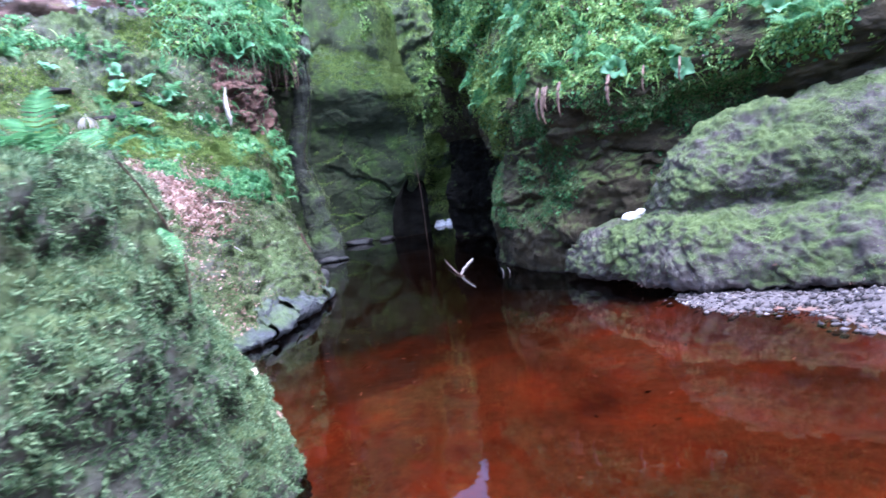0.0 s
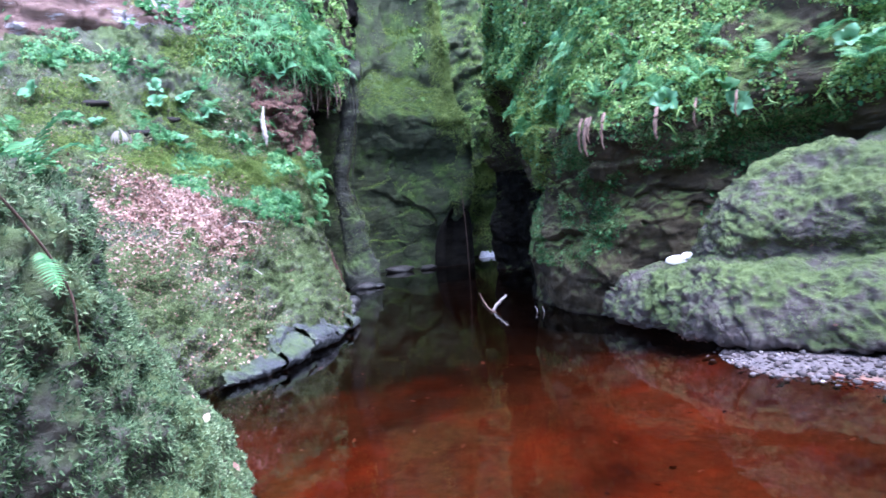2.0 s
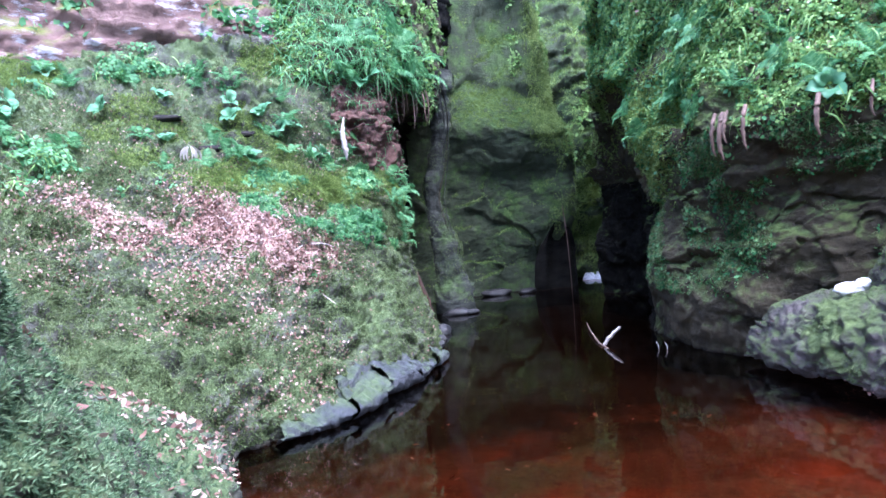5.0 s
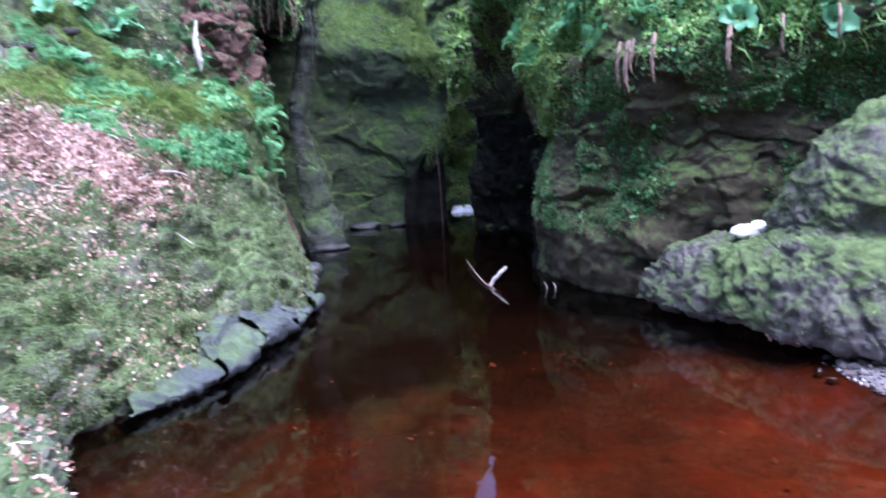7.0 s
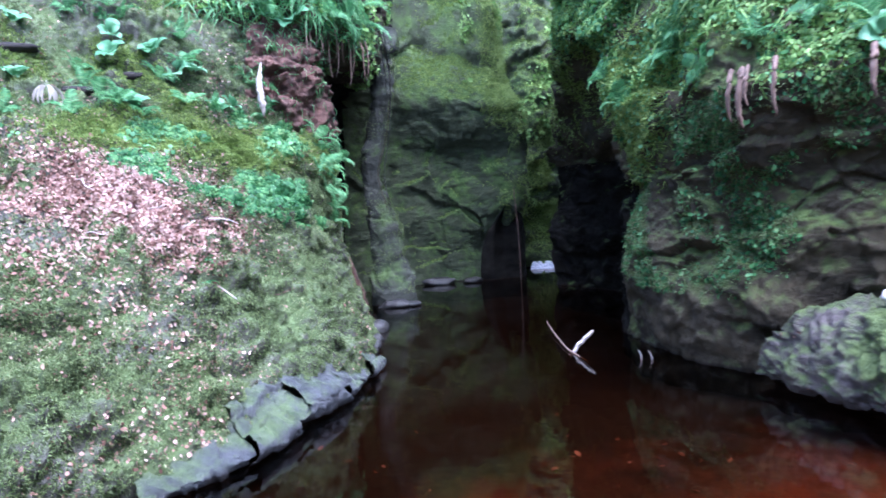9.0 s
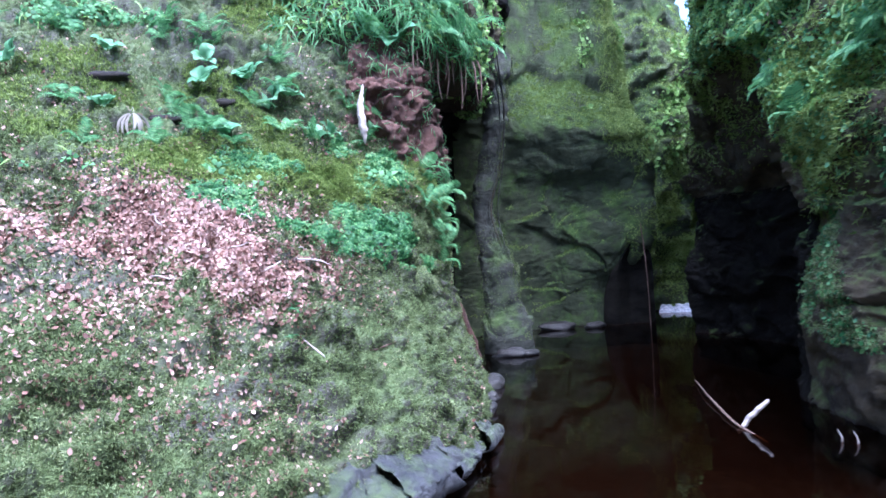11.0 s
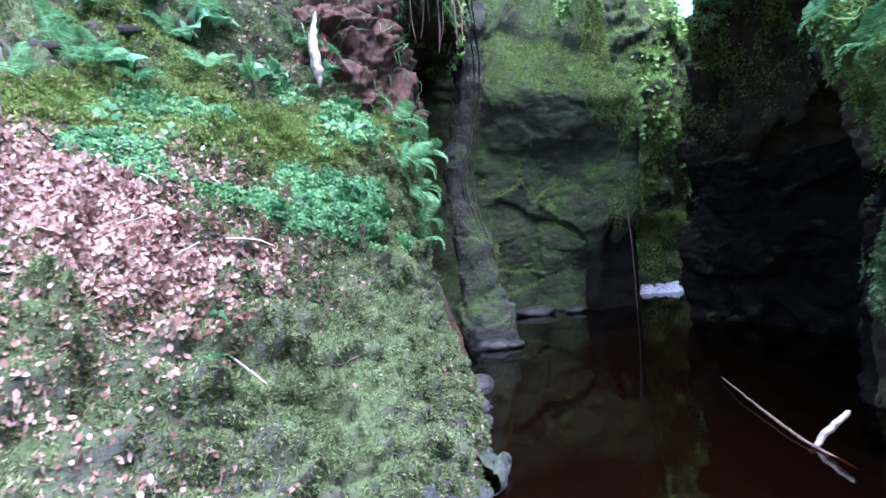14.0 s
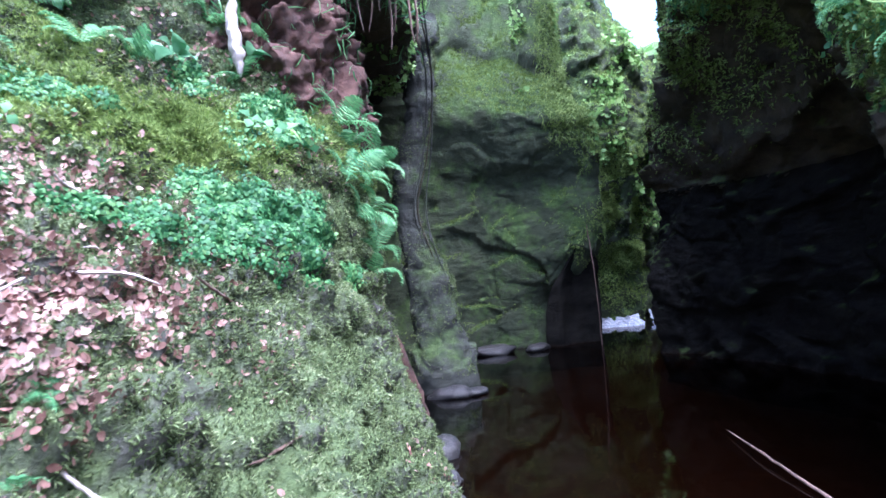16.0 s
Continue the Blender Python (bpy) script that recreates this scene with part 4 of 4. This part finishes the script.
p, n = pick(RIGHT_G, RIGHT_N, 14000, lambda p, n: blob(p, (0.85, 11.9, 2.85), (0.5, 0.7, 0.5)), 47)
stuff("moss", scatter("moss", M_BRIGHTMOSS, TUFT_V, TUFT_F, p, n, 0.05, 0.5, 0, 48), "bright moss hanging down the wall's corner", "moss")
p, n = pick(RIGHT_G, RIGHT_N, 2600, lambda p, n: blob(p, (0.9, 11.7, 3.0), (0.4, 0.6, 0.5)), 49)
stuff("ivy", scatter("ivy", M_FERN, LEAF_V, LEAF_F, p, n, 0.065, 0.5, 1.2, 50), "small blue-green leaves on the wall's corner", "ivy")
p, n = pick(FAR_G, FAR_N, 4000, lambda p, n: (p[:, 2] > 2.4) * sm(-0.1, 0.3, fbm(p, 0.9, 3)) * sm(0.0, 1.2, p[:, 0] + 0.6), 19)
stuff("ground_cover", scatter("ground_cover", M_BRIGHT, LEAF_V, LEAF_F, p, n, 0.15, 0.7, 0.6, 20), "bright green leaves above the cascade", "ground cover")
p, n = pick(HILL_G, HILL_N, 9000, lambda p, n: 1.0 + 0 * p[:, 0], 23)
stuff("foliage", scatter("foliage", M_BRIGHT, LEAF_V, LEAF_F, p + n * 0.5, n, 0.7, 0.8, 0.3, 24), "sunlit green leaves of the wooded bank", "foliage")
p, n = pick(DARK_G, DARK_N, 26000, lambda p, n: (p[:, 1] > 14) * (p[:, 1] < 19.5) * sm(2.6, 4.4, p[:, 2]) * np.exp(-np.clip(p[:, 2] - 7, 0, 9)) * sm(-0.3, 0.1, fbm(p, 1.3, 3)), 43)
stuff("moss", scatter("moss", M_BRIGHTMOSS, TUFT_V, TUFT_F, p, n, 0.05, 0.5, 0, 44), "bright moss on the wall's upper edge", "moss")
# gravel along the shore
p, n = pick(bed_g, bed_n, 7000, lambda p, n: (p[:, 0] > 2.3) * (p[:, 0] < 7) * (p[:, 1] > 3) * (p[:, 1] < 8) * (p[:, 2] > -0.03), 25)
PEB_V = [(-0.5, 0, 0.1), (0, 0.4, 0.1), (0.5, 0, 0.1), (0, -0.4, 0.1), (0, 0, 0.42), (0.05, 0.02, -0.2)]
PEB_F = [(0, 3, 4), (3, 2, 4), (2, 1, 4), (1, 0, 4), (3, 0, 5), (2, 3, 5), (1, 2, 5), (0, 1, 5)]
stuff("gravel", scatter("gravel", M_PEBBLE, PEB_V, PEB_F, p, n, 0.036, 0.2, 0, 26), "grey and white pebbles on the wet shore", "gravel")

p, n = pick(bed_g, bed_n, 1300, lambda p, n: (p[:, 0] > 2.2) * (p[:, 0] < 6) * (p[:, 1] > 3) * (p[:, 1] < 7.6) * (p[:, 2] > -0.05), 27)
stuff("gravel", scatter("gravel", M_PEBBLE, PEB_V, PEB_F, p, n, 0.085, 0.25, 0, 28), "larger grey stones along the wet shore", "gravel")
p, n = pick(bed_g, bed_n, 160, lambda p, n: (p[:, 0] > -2.5) * (p[:, 0] < 3) * (p[:, 1] > 2.5) * (p[:, 1] < 9.5), 33)
stuff("leaf_litter", scatter("leaf_litter", M_LITTER, LEAF_V, LEAF_F, p, n, 0.05, 0.2, 0, 34), "sunken dead leaves on the stream bed", "leaf litter")


# ---- single things ----
def part(name, data, parent, m=None, label=""):
    ob = new(name, data)
    ob.parent = parent
    if m is not None:
        ob.matrix_local = m
    if label:
        ob["label"] = label
    return ob


def near(g, nn, x, y, z):
    d = ((g - np.array((x, y, z))) ** 2).sum(-1)
    i = np.unravel_index(np.argmin(d), d.shape)
    return Vector(g[i]), Vector(nn[i])


def on_surface(g, nn, x, y, z, rng):
    """A pose on the surface: z along the outside, tilted towards the sky."""
    p, n = near(g, nn, x, y, z)
    up = (n + Vector((0, 0, 0.5))).normalized()
    return Matrix.Translation(p) @ up.to_track_quat("Z", "Y").to_matrix().to_4x4() @ pose(0, 0, 0, 0, 0, rng.uniform(0, 360))


def frond_mesh(droop, seed):
    """A fern frond 1 m long: a curved stalk with narrowing pairs of toothed leaflets."""
    rng = np.random.default_rng(seed)
    v, f = [], []
    n = 17
    for i in range(n):
        t = (i + 1) / n
        x = t * math.cos(droop * t * 0.6)
        z = 0.42 * math.sin(1.7 * t) - droop * 0.42 * t * t
        w = 0.24 * (math.sin(math.pi * min(1, t * 0.92 + 0.1))) ** 0.8 + 0.01
        for sgn in (-1, 1):
            b = len(v)
            j = rng.uniform(-0.015, 0.015)
            v += [(x - 0.025, 0, z), (x + 0.02, 0, z), (x + 0.05, sgn * w * 0.55, z + 0.015 + j), (x + 0.015, sgn * w * 0.55, z - 0.005 + j), (x + 0.075, sgn * w, z - 0.03 + j)]
            f += [(b, b + 1, b + 2), (b, b + 2, b + 3), (b + 3, b + 2, b + 4)]
        if i:
            b = len(v)
            v += [(px, -0.006, pz), (px, 0.006, pz), (x, 0.005, z), (x, -0.005, z)]
            f += [(b, b + 1, b + 2), (b, b + 2, b + 3)]
        px, pz = x, z
    me = bpy.data.meshes.new("frond")
    raw_mesh(me, np.array(v), np.array(f))
    me.materials.append(M_FERN)
    return me


FRONDS = [frond_mesh(d, k) for k, d in enumerate((0.6, 1.0, 1.4))]


def big_leaf_mesh(ragged):
    v, f = [], []
    n, m = 9, 5
    for i in range(n):
        t = i / (n - 1)
        w = 0.36 * math.sin(math.pi * min(1, 0.06 + t * 0.94)) ** 0.75 * (1 + ragged * math.sin(t * 19))
        for k in range(m):
            s = k / (m - 1) * 2 - 1
            v.append((0.25 + 0.75 * t, s * w, 0.3 * math.sin(1.5 * t) - 0.35 * t * t + 0.1 * abs(s) * w / 0.3 + 0.012 * math.sin(t * 30) * abs(s)))
    for i in range(n - 1):
        for k in range(m - 1):
            a = i * m + k
            f += [(a, a + m, a + m + 1), (a, a + m + 1, a + 1)]
    b = len(v)
    v += [(0, -0.012, 0), (0, 0.012, 0), (0.27, 0.012, 0.01), (0.27, -0.012, 0.01)]
    f += [(b, b + 2, b + 1), (b, b + 3, b + 2)]
    me = bpy.data.meshes.new("leaf")
    raw_mesh(me, np.array(v), np.array(f))
    me.materials.append(M_BIGLEAF)
    return me


M_BIGLEAF = leaf_material("broad_leaf", [(0.2, (0.06, 0.19, 0.085)), (0.5, (0.13, 0.3, 0.15)), (0.8, (0.24, 0.42, 0.24))], 0.4, 0.3)
BIG = [big_leaf_mesh(0.0), big_leaf_mesh(0.06)]


def rosette(name, meshes, part_name, count, length, lift, m, label, category, group, rng):
    base = tagged(new(name), label, category, group)
    base.matrix_world = m
    for k in range(count):
        size = length * rng.uniform(0.7, 1.15)
        part(part_name, meshes[rng.randrange(len(meshes))], base,
             pose(0, 0, 0.01, 0, 0, 360 * k / count + rng.uniform(-25, 25)) @ pose(0, 0, 0, rng.uniform(-15, 15), -lift + rng.uniform(-15, 15), 0) @ Matrix.Scale(size, 4))
    return base


rng = random.Random(7)
FERN_LABEL = "green fern with arching toothed fronds rooted in moss"
for gn, spots, length in (
    ((BANK_G, BANK_N), ((-2.85, 11.6, 2.6), (-2.8, 11.7, 2.35), (-2.78, 11.7, 2.1), (-2.9, 11.9, 2.8), (-2.72, 11.6, 1.85), (-2.85, 11.4, 2.3), (-2.8, 11.4, 2.05), (-2.72, 11.5, 1.65), (-2.9, 11.5, 2.75), (-2.75, 11.9, 2.5)), 0.3),
    ((BANK_G, BANK_N), ((-4.2, 9.9, 2.8), (-4.6, 9.4, 2.75), (-5.0, 8.9, 2.7), (-4.0, 10.4, 3.05), (-4.9, 9.9, 3.4), (-5.4, 9.2, 3.3)), 0.27),
    ((BANK_G, BANK_N), ((-3.12, 8.93, 1.32), (-2.95, 8.6, 1.2)), 0.1),
    ((BROW_G, BROW_N), ((-3.0, 12.0, 4.3), (-2.85, 12.4, 4.4), (-2.8, 13.0, 4.5), (-2.9, 12.6, 4.9), (-3.1, 12.3, 5.2), (-3.3, 11.9, 4.8), (-2.85, 13.5, 4.8), (-3.5, 11.7, 4.4)), 0.55),
    ((HUM_G, HUM_N), ((-1.55, 3.1, 1.85), (-1.7, 2.8, 1.9), (-1.45, 2.5, 1.9)), 0.34),
    ((RIGHT_G, RIGHT_N), ((2.45, 9.1, 2.95), (1.4, 10.1, 2.9), (0.85, 11.6, 2.9), (2.9, 9.0, 3.1), (1.1, 11.0, 3.2), (3.6, 8.8, 3.3), (0.7, 12.2, 3.3),
                          (1.7, 9.7, 3.1), (2.1, 9.6, 3.6), (3.1, 9.2, 3.6), (4.2, 8.7, 3.4)), 0.38),
):
    for x, y, z in spots:
        rosette("fern", FRONDS, "frond", 6, length, 20, on_surface(*gn, x, y, z, rng), FERN_LABEL, "fern", "ferns on the rocks", rng)
for gn, spots, length in (
    ((RIGHT_G, RIGHT_N), ((3.34, 9.05, 2.75), (3.2, 9.05, 2.85), (4.6, 8.3, 3.2), (2.5, 9.2, 2.8)), 0.23),
    ((BANK_G, BANK_N), ((-4.86, 10.41, 3.85), (-4.7, 10.2, 3.6), (-5.14, 9.4, 3.25), (-4.4, 10.6, 3.6), (-5.5, 9.8, 3.9), (-5.9, 9.0, 3.7), (-4.3, 10.0, 2.9)), 0.19),
    ((BROW_G, BROW_N), ((-3.5, 11.5, 4.25), (-3.2, 11.8, 4.2)), 0.28),
):
    for x, y, z in spots:
        rosette("broadleaf_plant", BIG, "leaf", 7, length, 32, on_surface(*gn, x, y, z, rng), "broad pale green leaves in a low rosette on the rock", "plant", "broad-leaved plants", rng)
spots, norms = pick(BANK_G, BANK_N, 50, lambda p, n: sm(2.5, 2.9, p[:, 2]) * (p[:, 2] < 4.4) * (p[:, 1] > 7.5) * sm(-0.1, 0.3, fbm(p, 0.9, 2)), 51)
for k, q in enumerate(spots):
    m = on_surface(BANK_G, BANK_N, *q, rng)
    if k % 3:
        rosette("fern", FRONDS, "frond", 6, 0.3, 20, m, FERN_LABEL, "fern", "ferns on the rocks", rng)
    else:
        rosette("broadleaf_plant", BIG, "leaf", 6, 0.19, 25, m, "broad pale green leaves in a low rosette on the rock", "plant", "broad-leaved plants", rng)
spots, norms = pick(RIGHT_G, RIGHT_N, 22, lambda p, n: w_right_top(p, n) * (p[:, 2] < 4.6) * (p[:, 1] < 11.2), 52)
for k, q in enumerate(spots):
    m = on_surface(RIGHT_G, RIGHT_N, *q, rng)
    if k % 4:
        rosette("fern", FRONDS, "frond", 6, 0.36, 20, m, FERN_LABEL, "fern", "ferns on the rocks", rng)
    else:
        rosette("broadleaf_plant", BIG, "leaf", 6, 0.22, 25, m, "broad pale green leaves in a low rosette on the rock", "plant", "broad-leaved plants", rng)
hang_fern = tagged(new("fern"), "single bright fern frond hanging in a mossy hollow", "fern", "ferns on the rocks")
hang_fern.matrix_world = pose(-1.03, 2.35, 1.62, 0, 62, -30)
part("frond", FRONDS[0], hang_fern, Matrix.Scale(0.17, 4))


def tube_mesh(name, pts, radii, mat, sides=8, wobble=0.15, seed=0):
    """A crooked tapering limb through a few points."""
    rg = np.random.default_rng(seed)
    n = max(8, 6 * len(pts))
    c = spline(np.array(pts, float), n)
    r = spline(np.array(radii, float)[:, None], n)[:, 0]
    c = c + rg.normal(0, 1, c.shape) * r[:, None] * wobble
    t = np.gradient(c, axis=0)
    t /= np.linalg.norm(t, axis=1, keepdims=True)
    ref = np.where(np.abs(t[:, 2:3]) > 0.9, np.array([[1.0, 0, 0]]), np.array([[0, 0, 1.0]]))
    a = np.cross(t, ref)
    a /= np.linalg.norm(a, axis=1, keepdims=True)
    b = np.cross(t, a)
    ang = np.linspace(0, 2 * math.pi, sides + 1)
    rr = r[:, None] * (1 + rg.uniform(-wobble, wobble, (n, sides + 1)))
    rr[:, -1] = rr[:, 0]
    rr[0] *= 0.3
    rr[-1] *= 0.2
    g = c[:, None] + rr[..., None] * (np.cos(ang)[None, :, None] * a[:, None] + np.sin(ang)[None, :, None] * b[:, None])
    return grid_mesh(name, g, mat)


def limb(name, pts, radii, mat, label, category, group="", seed=0):
    return tagged(new(name, tube_mesh(name, pts, radii, mat, seed=seed)), label, category, group)


limb("driftwood", [(0.06, 11.1, -0.06), (0.18, 11.12, 0.1), (0.34, 11.12, 0.25)], [0.02, 0.025, 0.018], M_DEAD, "pale broken branch stump standing in the water", "branch", seed=1)
limb("twig", [(-0.17, 13.3, 0.03), (-0.12, 12.5, 0.05), (-0.03, 11.75, 0.03), (0.06, 11.15, 0.02), (0.25, 10.75, -0.03)], [0.006, 0.009, 0.012, 0.011, 0.008], M_ROOT, "long thin bare twig lying in the water", "twig", seed=2)
for k, (x, y) in enumerate(((0.78, 10.7), (0.88, 10.65))):
    limb("reed_stub", [(x, y, -0.05), (x + 0.01, y, 0.03), (x - 0.02, y, 0.1)], [0.006, 0.006, 0.004], M_DEAD, "short pale stub standing out of the water", "stub", "stubs", seed=30 + k)
limb("hanging_root", [(-0.78, 20.0, 2.3), (-0.72, 19.95, 1.4), (-0.7, 19.95, 0.6), (-0.7, 19.95, -0.1)], [0.012, 0.01, 0.009, 0.008], M_ROOT, "thin pale root hanging down to the water", "root", seed=3)
limb("dead_root", [(-3.38, 11.1, 3.58), (-3.38, 11.0, 3.3), (-3.35, 10.98, 3.08), (-3.34, 10.98, 2.92)], [0.012, 0.036, 0.04, 0.01], M_DEAD, "bleached torn root stump on the soil face", "root", seed=4)
for k, (x, y, z, h, r) in enumerate(((1.46, 9.6, 2.62, 0.34, 0.022), (1.52, 9.5, 2.6, 0.38, 0.03), (1.56, 9.48, 2.62, 0.22, 0.02), (1.7, 9.22, 2.62, 0.34, 0.022), (2.3, 8.92, 2.6, 0.28, 0.026), (2.75, 8.85, 2.66, 0.22, 0.016), (3.2, 8.75, 2.7, 0.2, 0.016))):
    limb("hanging_root", [(x + 0.06, y + 0.1, z + 0.15), (x, y - 0.03, z), (x - 0.02, y - 0.04, z - h * 0.6), (x + 0.01, y - 0.03, z - h)], [r, r, r * 0.8, r * 0.35], M_ROOT,
         "reddish root end hanging from the wall's brow", "root", "roots under the brow", seed=40 + k)
for k in range(14):
    x, y = -3.1 + 0.035 * k + rng.uniform(-0.05, 0.05), 11.75 + 0.1 * k
    z = 4.15 + rng.uniform(-0.1, 0.15)
    h = rng.uniform(0.25, 0.6)
    limb("hanging_root", [(x, y + 0.05, z + 0.15), (x + 0.06, y - 0.05, z), (x + 0.07, y - 0.06, z - h * 0.6), (x + 0.05 + rng.uniform(-0.05, 0.05), y - 0.05, z - h)], [0.012, 0.013, 0.01, 0.004],
         M_ROOT, "thin root hanging over the cave mouth", "root", "roots over the cave", seed=60 + k)
for k in range(3):
    o, w = 0.07 * (k - 1), rng.uniform(-0.04, 0.04)
    limb("climbing_root", [(-2.95 + o, 15.6, 5.3), (-3.0 + o + w, 16.45, 4.4), (-3.18 + 0.8 * o, 16.78, 3.4), (-3.36 + 0.8 * o - w, 16.75, 2.6), (-3.2 + o, 16.55, 1.9), (-3.0 + 1.5 * o, 16.35, 1.0 + 0.15 * k)],
         [0.01, 0.012, 0.01, 0.012, 0.01, 0.005], M_RIGHT if k % 2 else M_DAMP, "thin root running down the damp buttress", "root", "roots on the buttress", seed=95 + k)
limb("root_trunk", [(-3.05, 12.2, 1.7), (-2.9, 12.4, 1.2), (-2.75, 12.6, 0.6), (-2.65, 12.7, -0.1)], [0.03, 0.05, 0.05, 0.06], M_SOIL, "reddish stained root beside the bank's edge", "root", seed=6)
for k, (x, y, z) in enumerate(((-3.5, 8.9, 1.8), (-3.2, 8.7, 1.5), (-3.9, 8.5, 2.05), (-3.05, 9.2, 1.35), (-3.3, 9.5, 1.8), (-2.8, 8.4, 0.75), (-3.6, 8.2, 1.65))):
    p, n = near(BANK_G, BANK_N, x, y, z)
    d = Vector((rng.uniform(-1, 1), rng.uniform(-1, 1), 0))
    d = (d - n * d.dot(n)).normalized() * rng.uniform(0.05, 0.14)
    q = p + n * 0.02
    limb("twig", [q - d, q - d * 0.3 + n * 0.012, q + d * 0.4 + n * 0.004 + d.cross(n) * 0.25, q + d], [0.003, 0.005, 0.004, 0.002], M_ROOT if k % 2 else M_DEAD, "small dead twig lying on the leaf litter", "twig", "twigs on the bank", seed=80 + k)


def stone_mesh(name, r, seed, mat):
    u, v = np.meshgrid(np.linspace(0, 2 * math.pi, 25), np.linspace(0, math.pi, 15), indexing="ij")
    d = np.stack([np.cos(u) * np.sin(v), np.sin(u) * np.sin(v), np.cos(v)], -1)
    k = 1 + 0.35 * fbm(d + seed * 3.1, 1.6, 3)
    return grid_mesh(name, d * np.array(r) * np.sign(k)[..., None] * np.abs(k)[..., None], mat, -1)


for k, (x, y, z, r) in enumerate(((2.48, 8.95, 0.8, (0.13, 0.09, 0.075)), (2.62, 8.98, 0.82, (0.09, 0.08, 0.06)))):
    p, n = near(BOL_G, BOL_N, x, y, z)
    st = tagged(new("stone", stone_mesh("stone", r, k, M_WHITE)), "loose white stone lying on the mossy slab", "stone", "white stones")
    st.matrix_world = Matrix.Translation(p + Vector((0, 0, r[2] * 0.6)))
for k, (x, y, r) in enumerate(((-2.95, 15.7, (0.3, 0.2, 0.1)), (-2.65, 15.8, (0.2, 0.14, 0.07)), (-2.65, 13.0, (0.2, 0.16, 0.12)), (-2.45, 11.6, (0.2, 0.2, 0.1)), (-2.5, 12.2, (0.14, 0.12, 0.08)),
                               (-2.7, 19.7, (0.4, 0.25, 0.14)), (-1.9, 19.9, (0.3, 0.2, 0.1)))):
    st = tagged(new("stone", stone_mesh("stone", r, 10 + k, M_WET)), "wet dark stone at the water's edge", "stone", "wet stones")
    st.matrix_world = pose(x, y, r[2] * 0.3, 0, 0, 40 * k)

# cascades
for k, (x0, x1, y0, z1) in enumerate(((-0.5, 0.5, 23.0, 0.24), (0.75, 1.2, 23.5, 0.3))):
    u, v = np.meshgrid(np.linspace(0, 1, 50), np.linspace(0, 1, 30), indexing="ij")
    g = np.stack([x0 + (x1 - x0) * u, y0 + 0.9 * v, -0.03 + z1 * np.sqrt(v)], -1)
    g[..., 2] += 0.07 * fbm(g * np.array([3, 1, 1]), 2.0, 4)
    g[..., 1] += 0.1 * fbm(g + 9, 2.0, 3)
    g[..., 0] += 0.25 * (u - 0.5) * fbm(g + 3, 3.0, 3) - 0.12 * (u - 0.5) * v
    tagged(new("cascade", grid_mesh("cascade", g, M_FOAM)), "small white cascade spilling over a rock lip", "waterfall")

limb("twig", [(-1.02, 2.1, 1.86), (-1.0, 2.25, 1.72), (-0.98, 2.4, 1.5), (-1.0, 2.45, 1.3)], [0.004, 0.004, 0.004, 0.003], M_ROOT, "thin bare stem trailing over the mossy boulder", "twig", seed=91)

# torn pale fern and painted shade of hollows on the upper bank
M_HOLLOW_SHADE = plain_material("hollow_shade", (0.004, 0.003, 0.003), (0.02, 0.016, 0.012), 9, 0.95, 0.02)
M_STRAW = leaf_material("dead_straw", [(0.25, (0.16, 0.14, 0.11)), (0.5, (0.28, 0.26, 0.22)), (0.8, (0.42, 0.4, 0.36))], 0.7, 0.15)
DRY = BIG[1].copy()
DRY.materials.clear()
DRY.materials.append(M_STRAW)
p, n = near(BANK_G, BANK_N, -4.9, 9.6, 3.2)
dead = tagged(new("dead_fern"), "withered white fern hanging limp on the mossy bank", "fern")
dead.matrix_world = Matrix.Translation(p + n * 0.15)
for k in range(7):
    part("frond", DRY, dead, pose(0, 0, 0, 0, 0, -115 + 22 * k) @ pose(0, 0, 0, 20 * (k % 3 - 1), 62 + 4 * (k % 3), 0) @ Matrix.Diagonal((0.3, 0.05, 0.2, 1)))
# flat near-black lumps in place of the shade inside the hollows
for k, (x, y, z, w) in enumerate(((-4.75, 9.75, 3.15, 0.2), (-5.3, 9.6, 3.62, 0.26), (-4.5, 10.3, 3.35, 0.14))):
    p, n = near(BANK_G, BANK_N, x, y, z)
    hollow = tagged(new("hollow", stone_mesh("hollow", (w, 0.07, 0.05), 50 + k, M_HOLLOW_SHADE)), "near-black lump standing in for a shaded hollow in the bank", "hollow", "hollows in the bank")
    hollow.matrix_world = Matrix.Translation(p) @ pose(0, 0, 0, 0, 0, 30)
sticks = random.Random(19)
for k, (x, y, z) in enumerate(((-4.0, 8.9, 2.2), (-3.7, 9.3, 2.05), (-3.3, 9.0, 1.6), (-3.6, 8.6, 1.75), (-4.3, 8.3, 2.2), (-3.2, 9.4, 1.7), (-3.0, 9.9, 1.55), (-2.9, 8.9, 1.1), (-3.5, 9.6, 2.1), (-2.75, 9.6, 1.0))):
    p, n = near(BANK_G, BANK_N, x, y, z)
    d = Vector((sticks.uniform(-1, 1), sticks.uniform(-0.6, 0.6), sticks.uniform(-0.6, 0.6)))
    d = (d - n * d.dot(n)).normalized() * sticks.uniform(0.1, 0.24)
    q, e = p + n * 0.03, d.cross(n) * sticks.uniform(-0.35, 0.35)
    limb("twig", [q - d, q - d * 0.3 + e * 0.5, q + d * 0.4 + e, q + d + n * 0.02], [0.005, 0.007, 0.006, 0.003], M_DEAD if k % 3 else M_ROOT, "dry crooked twig lying on the leaf litter", "twig", "twigs on the bank", seed=120 + k)
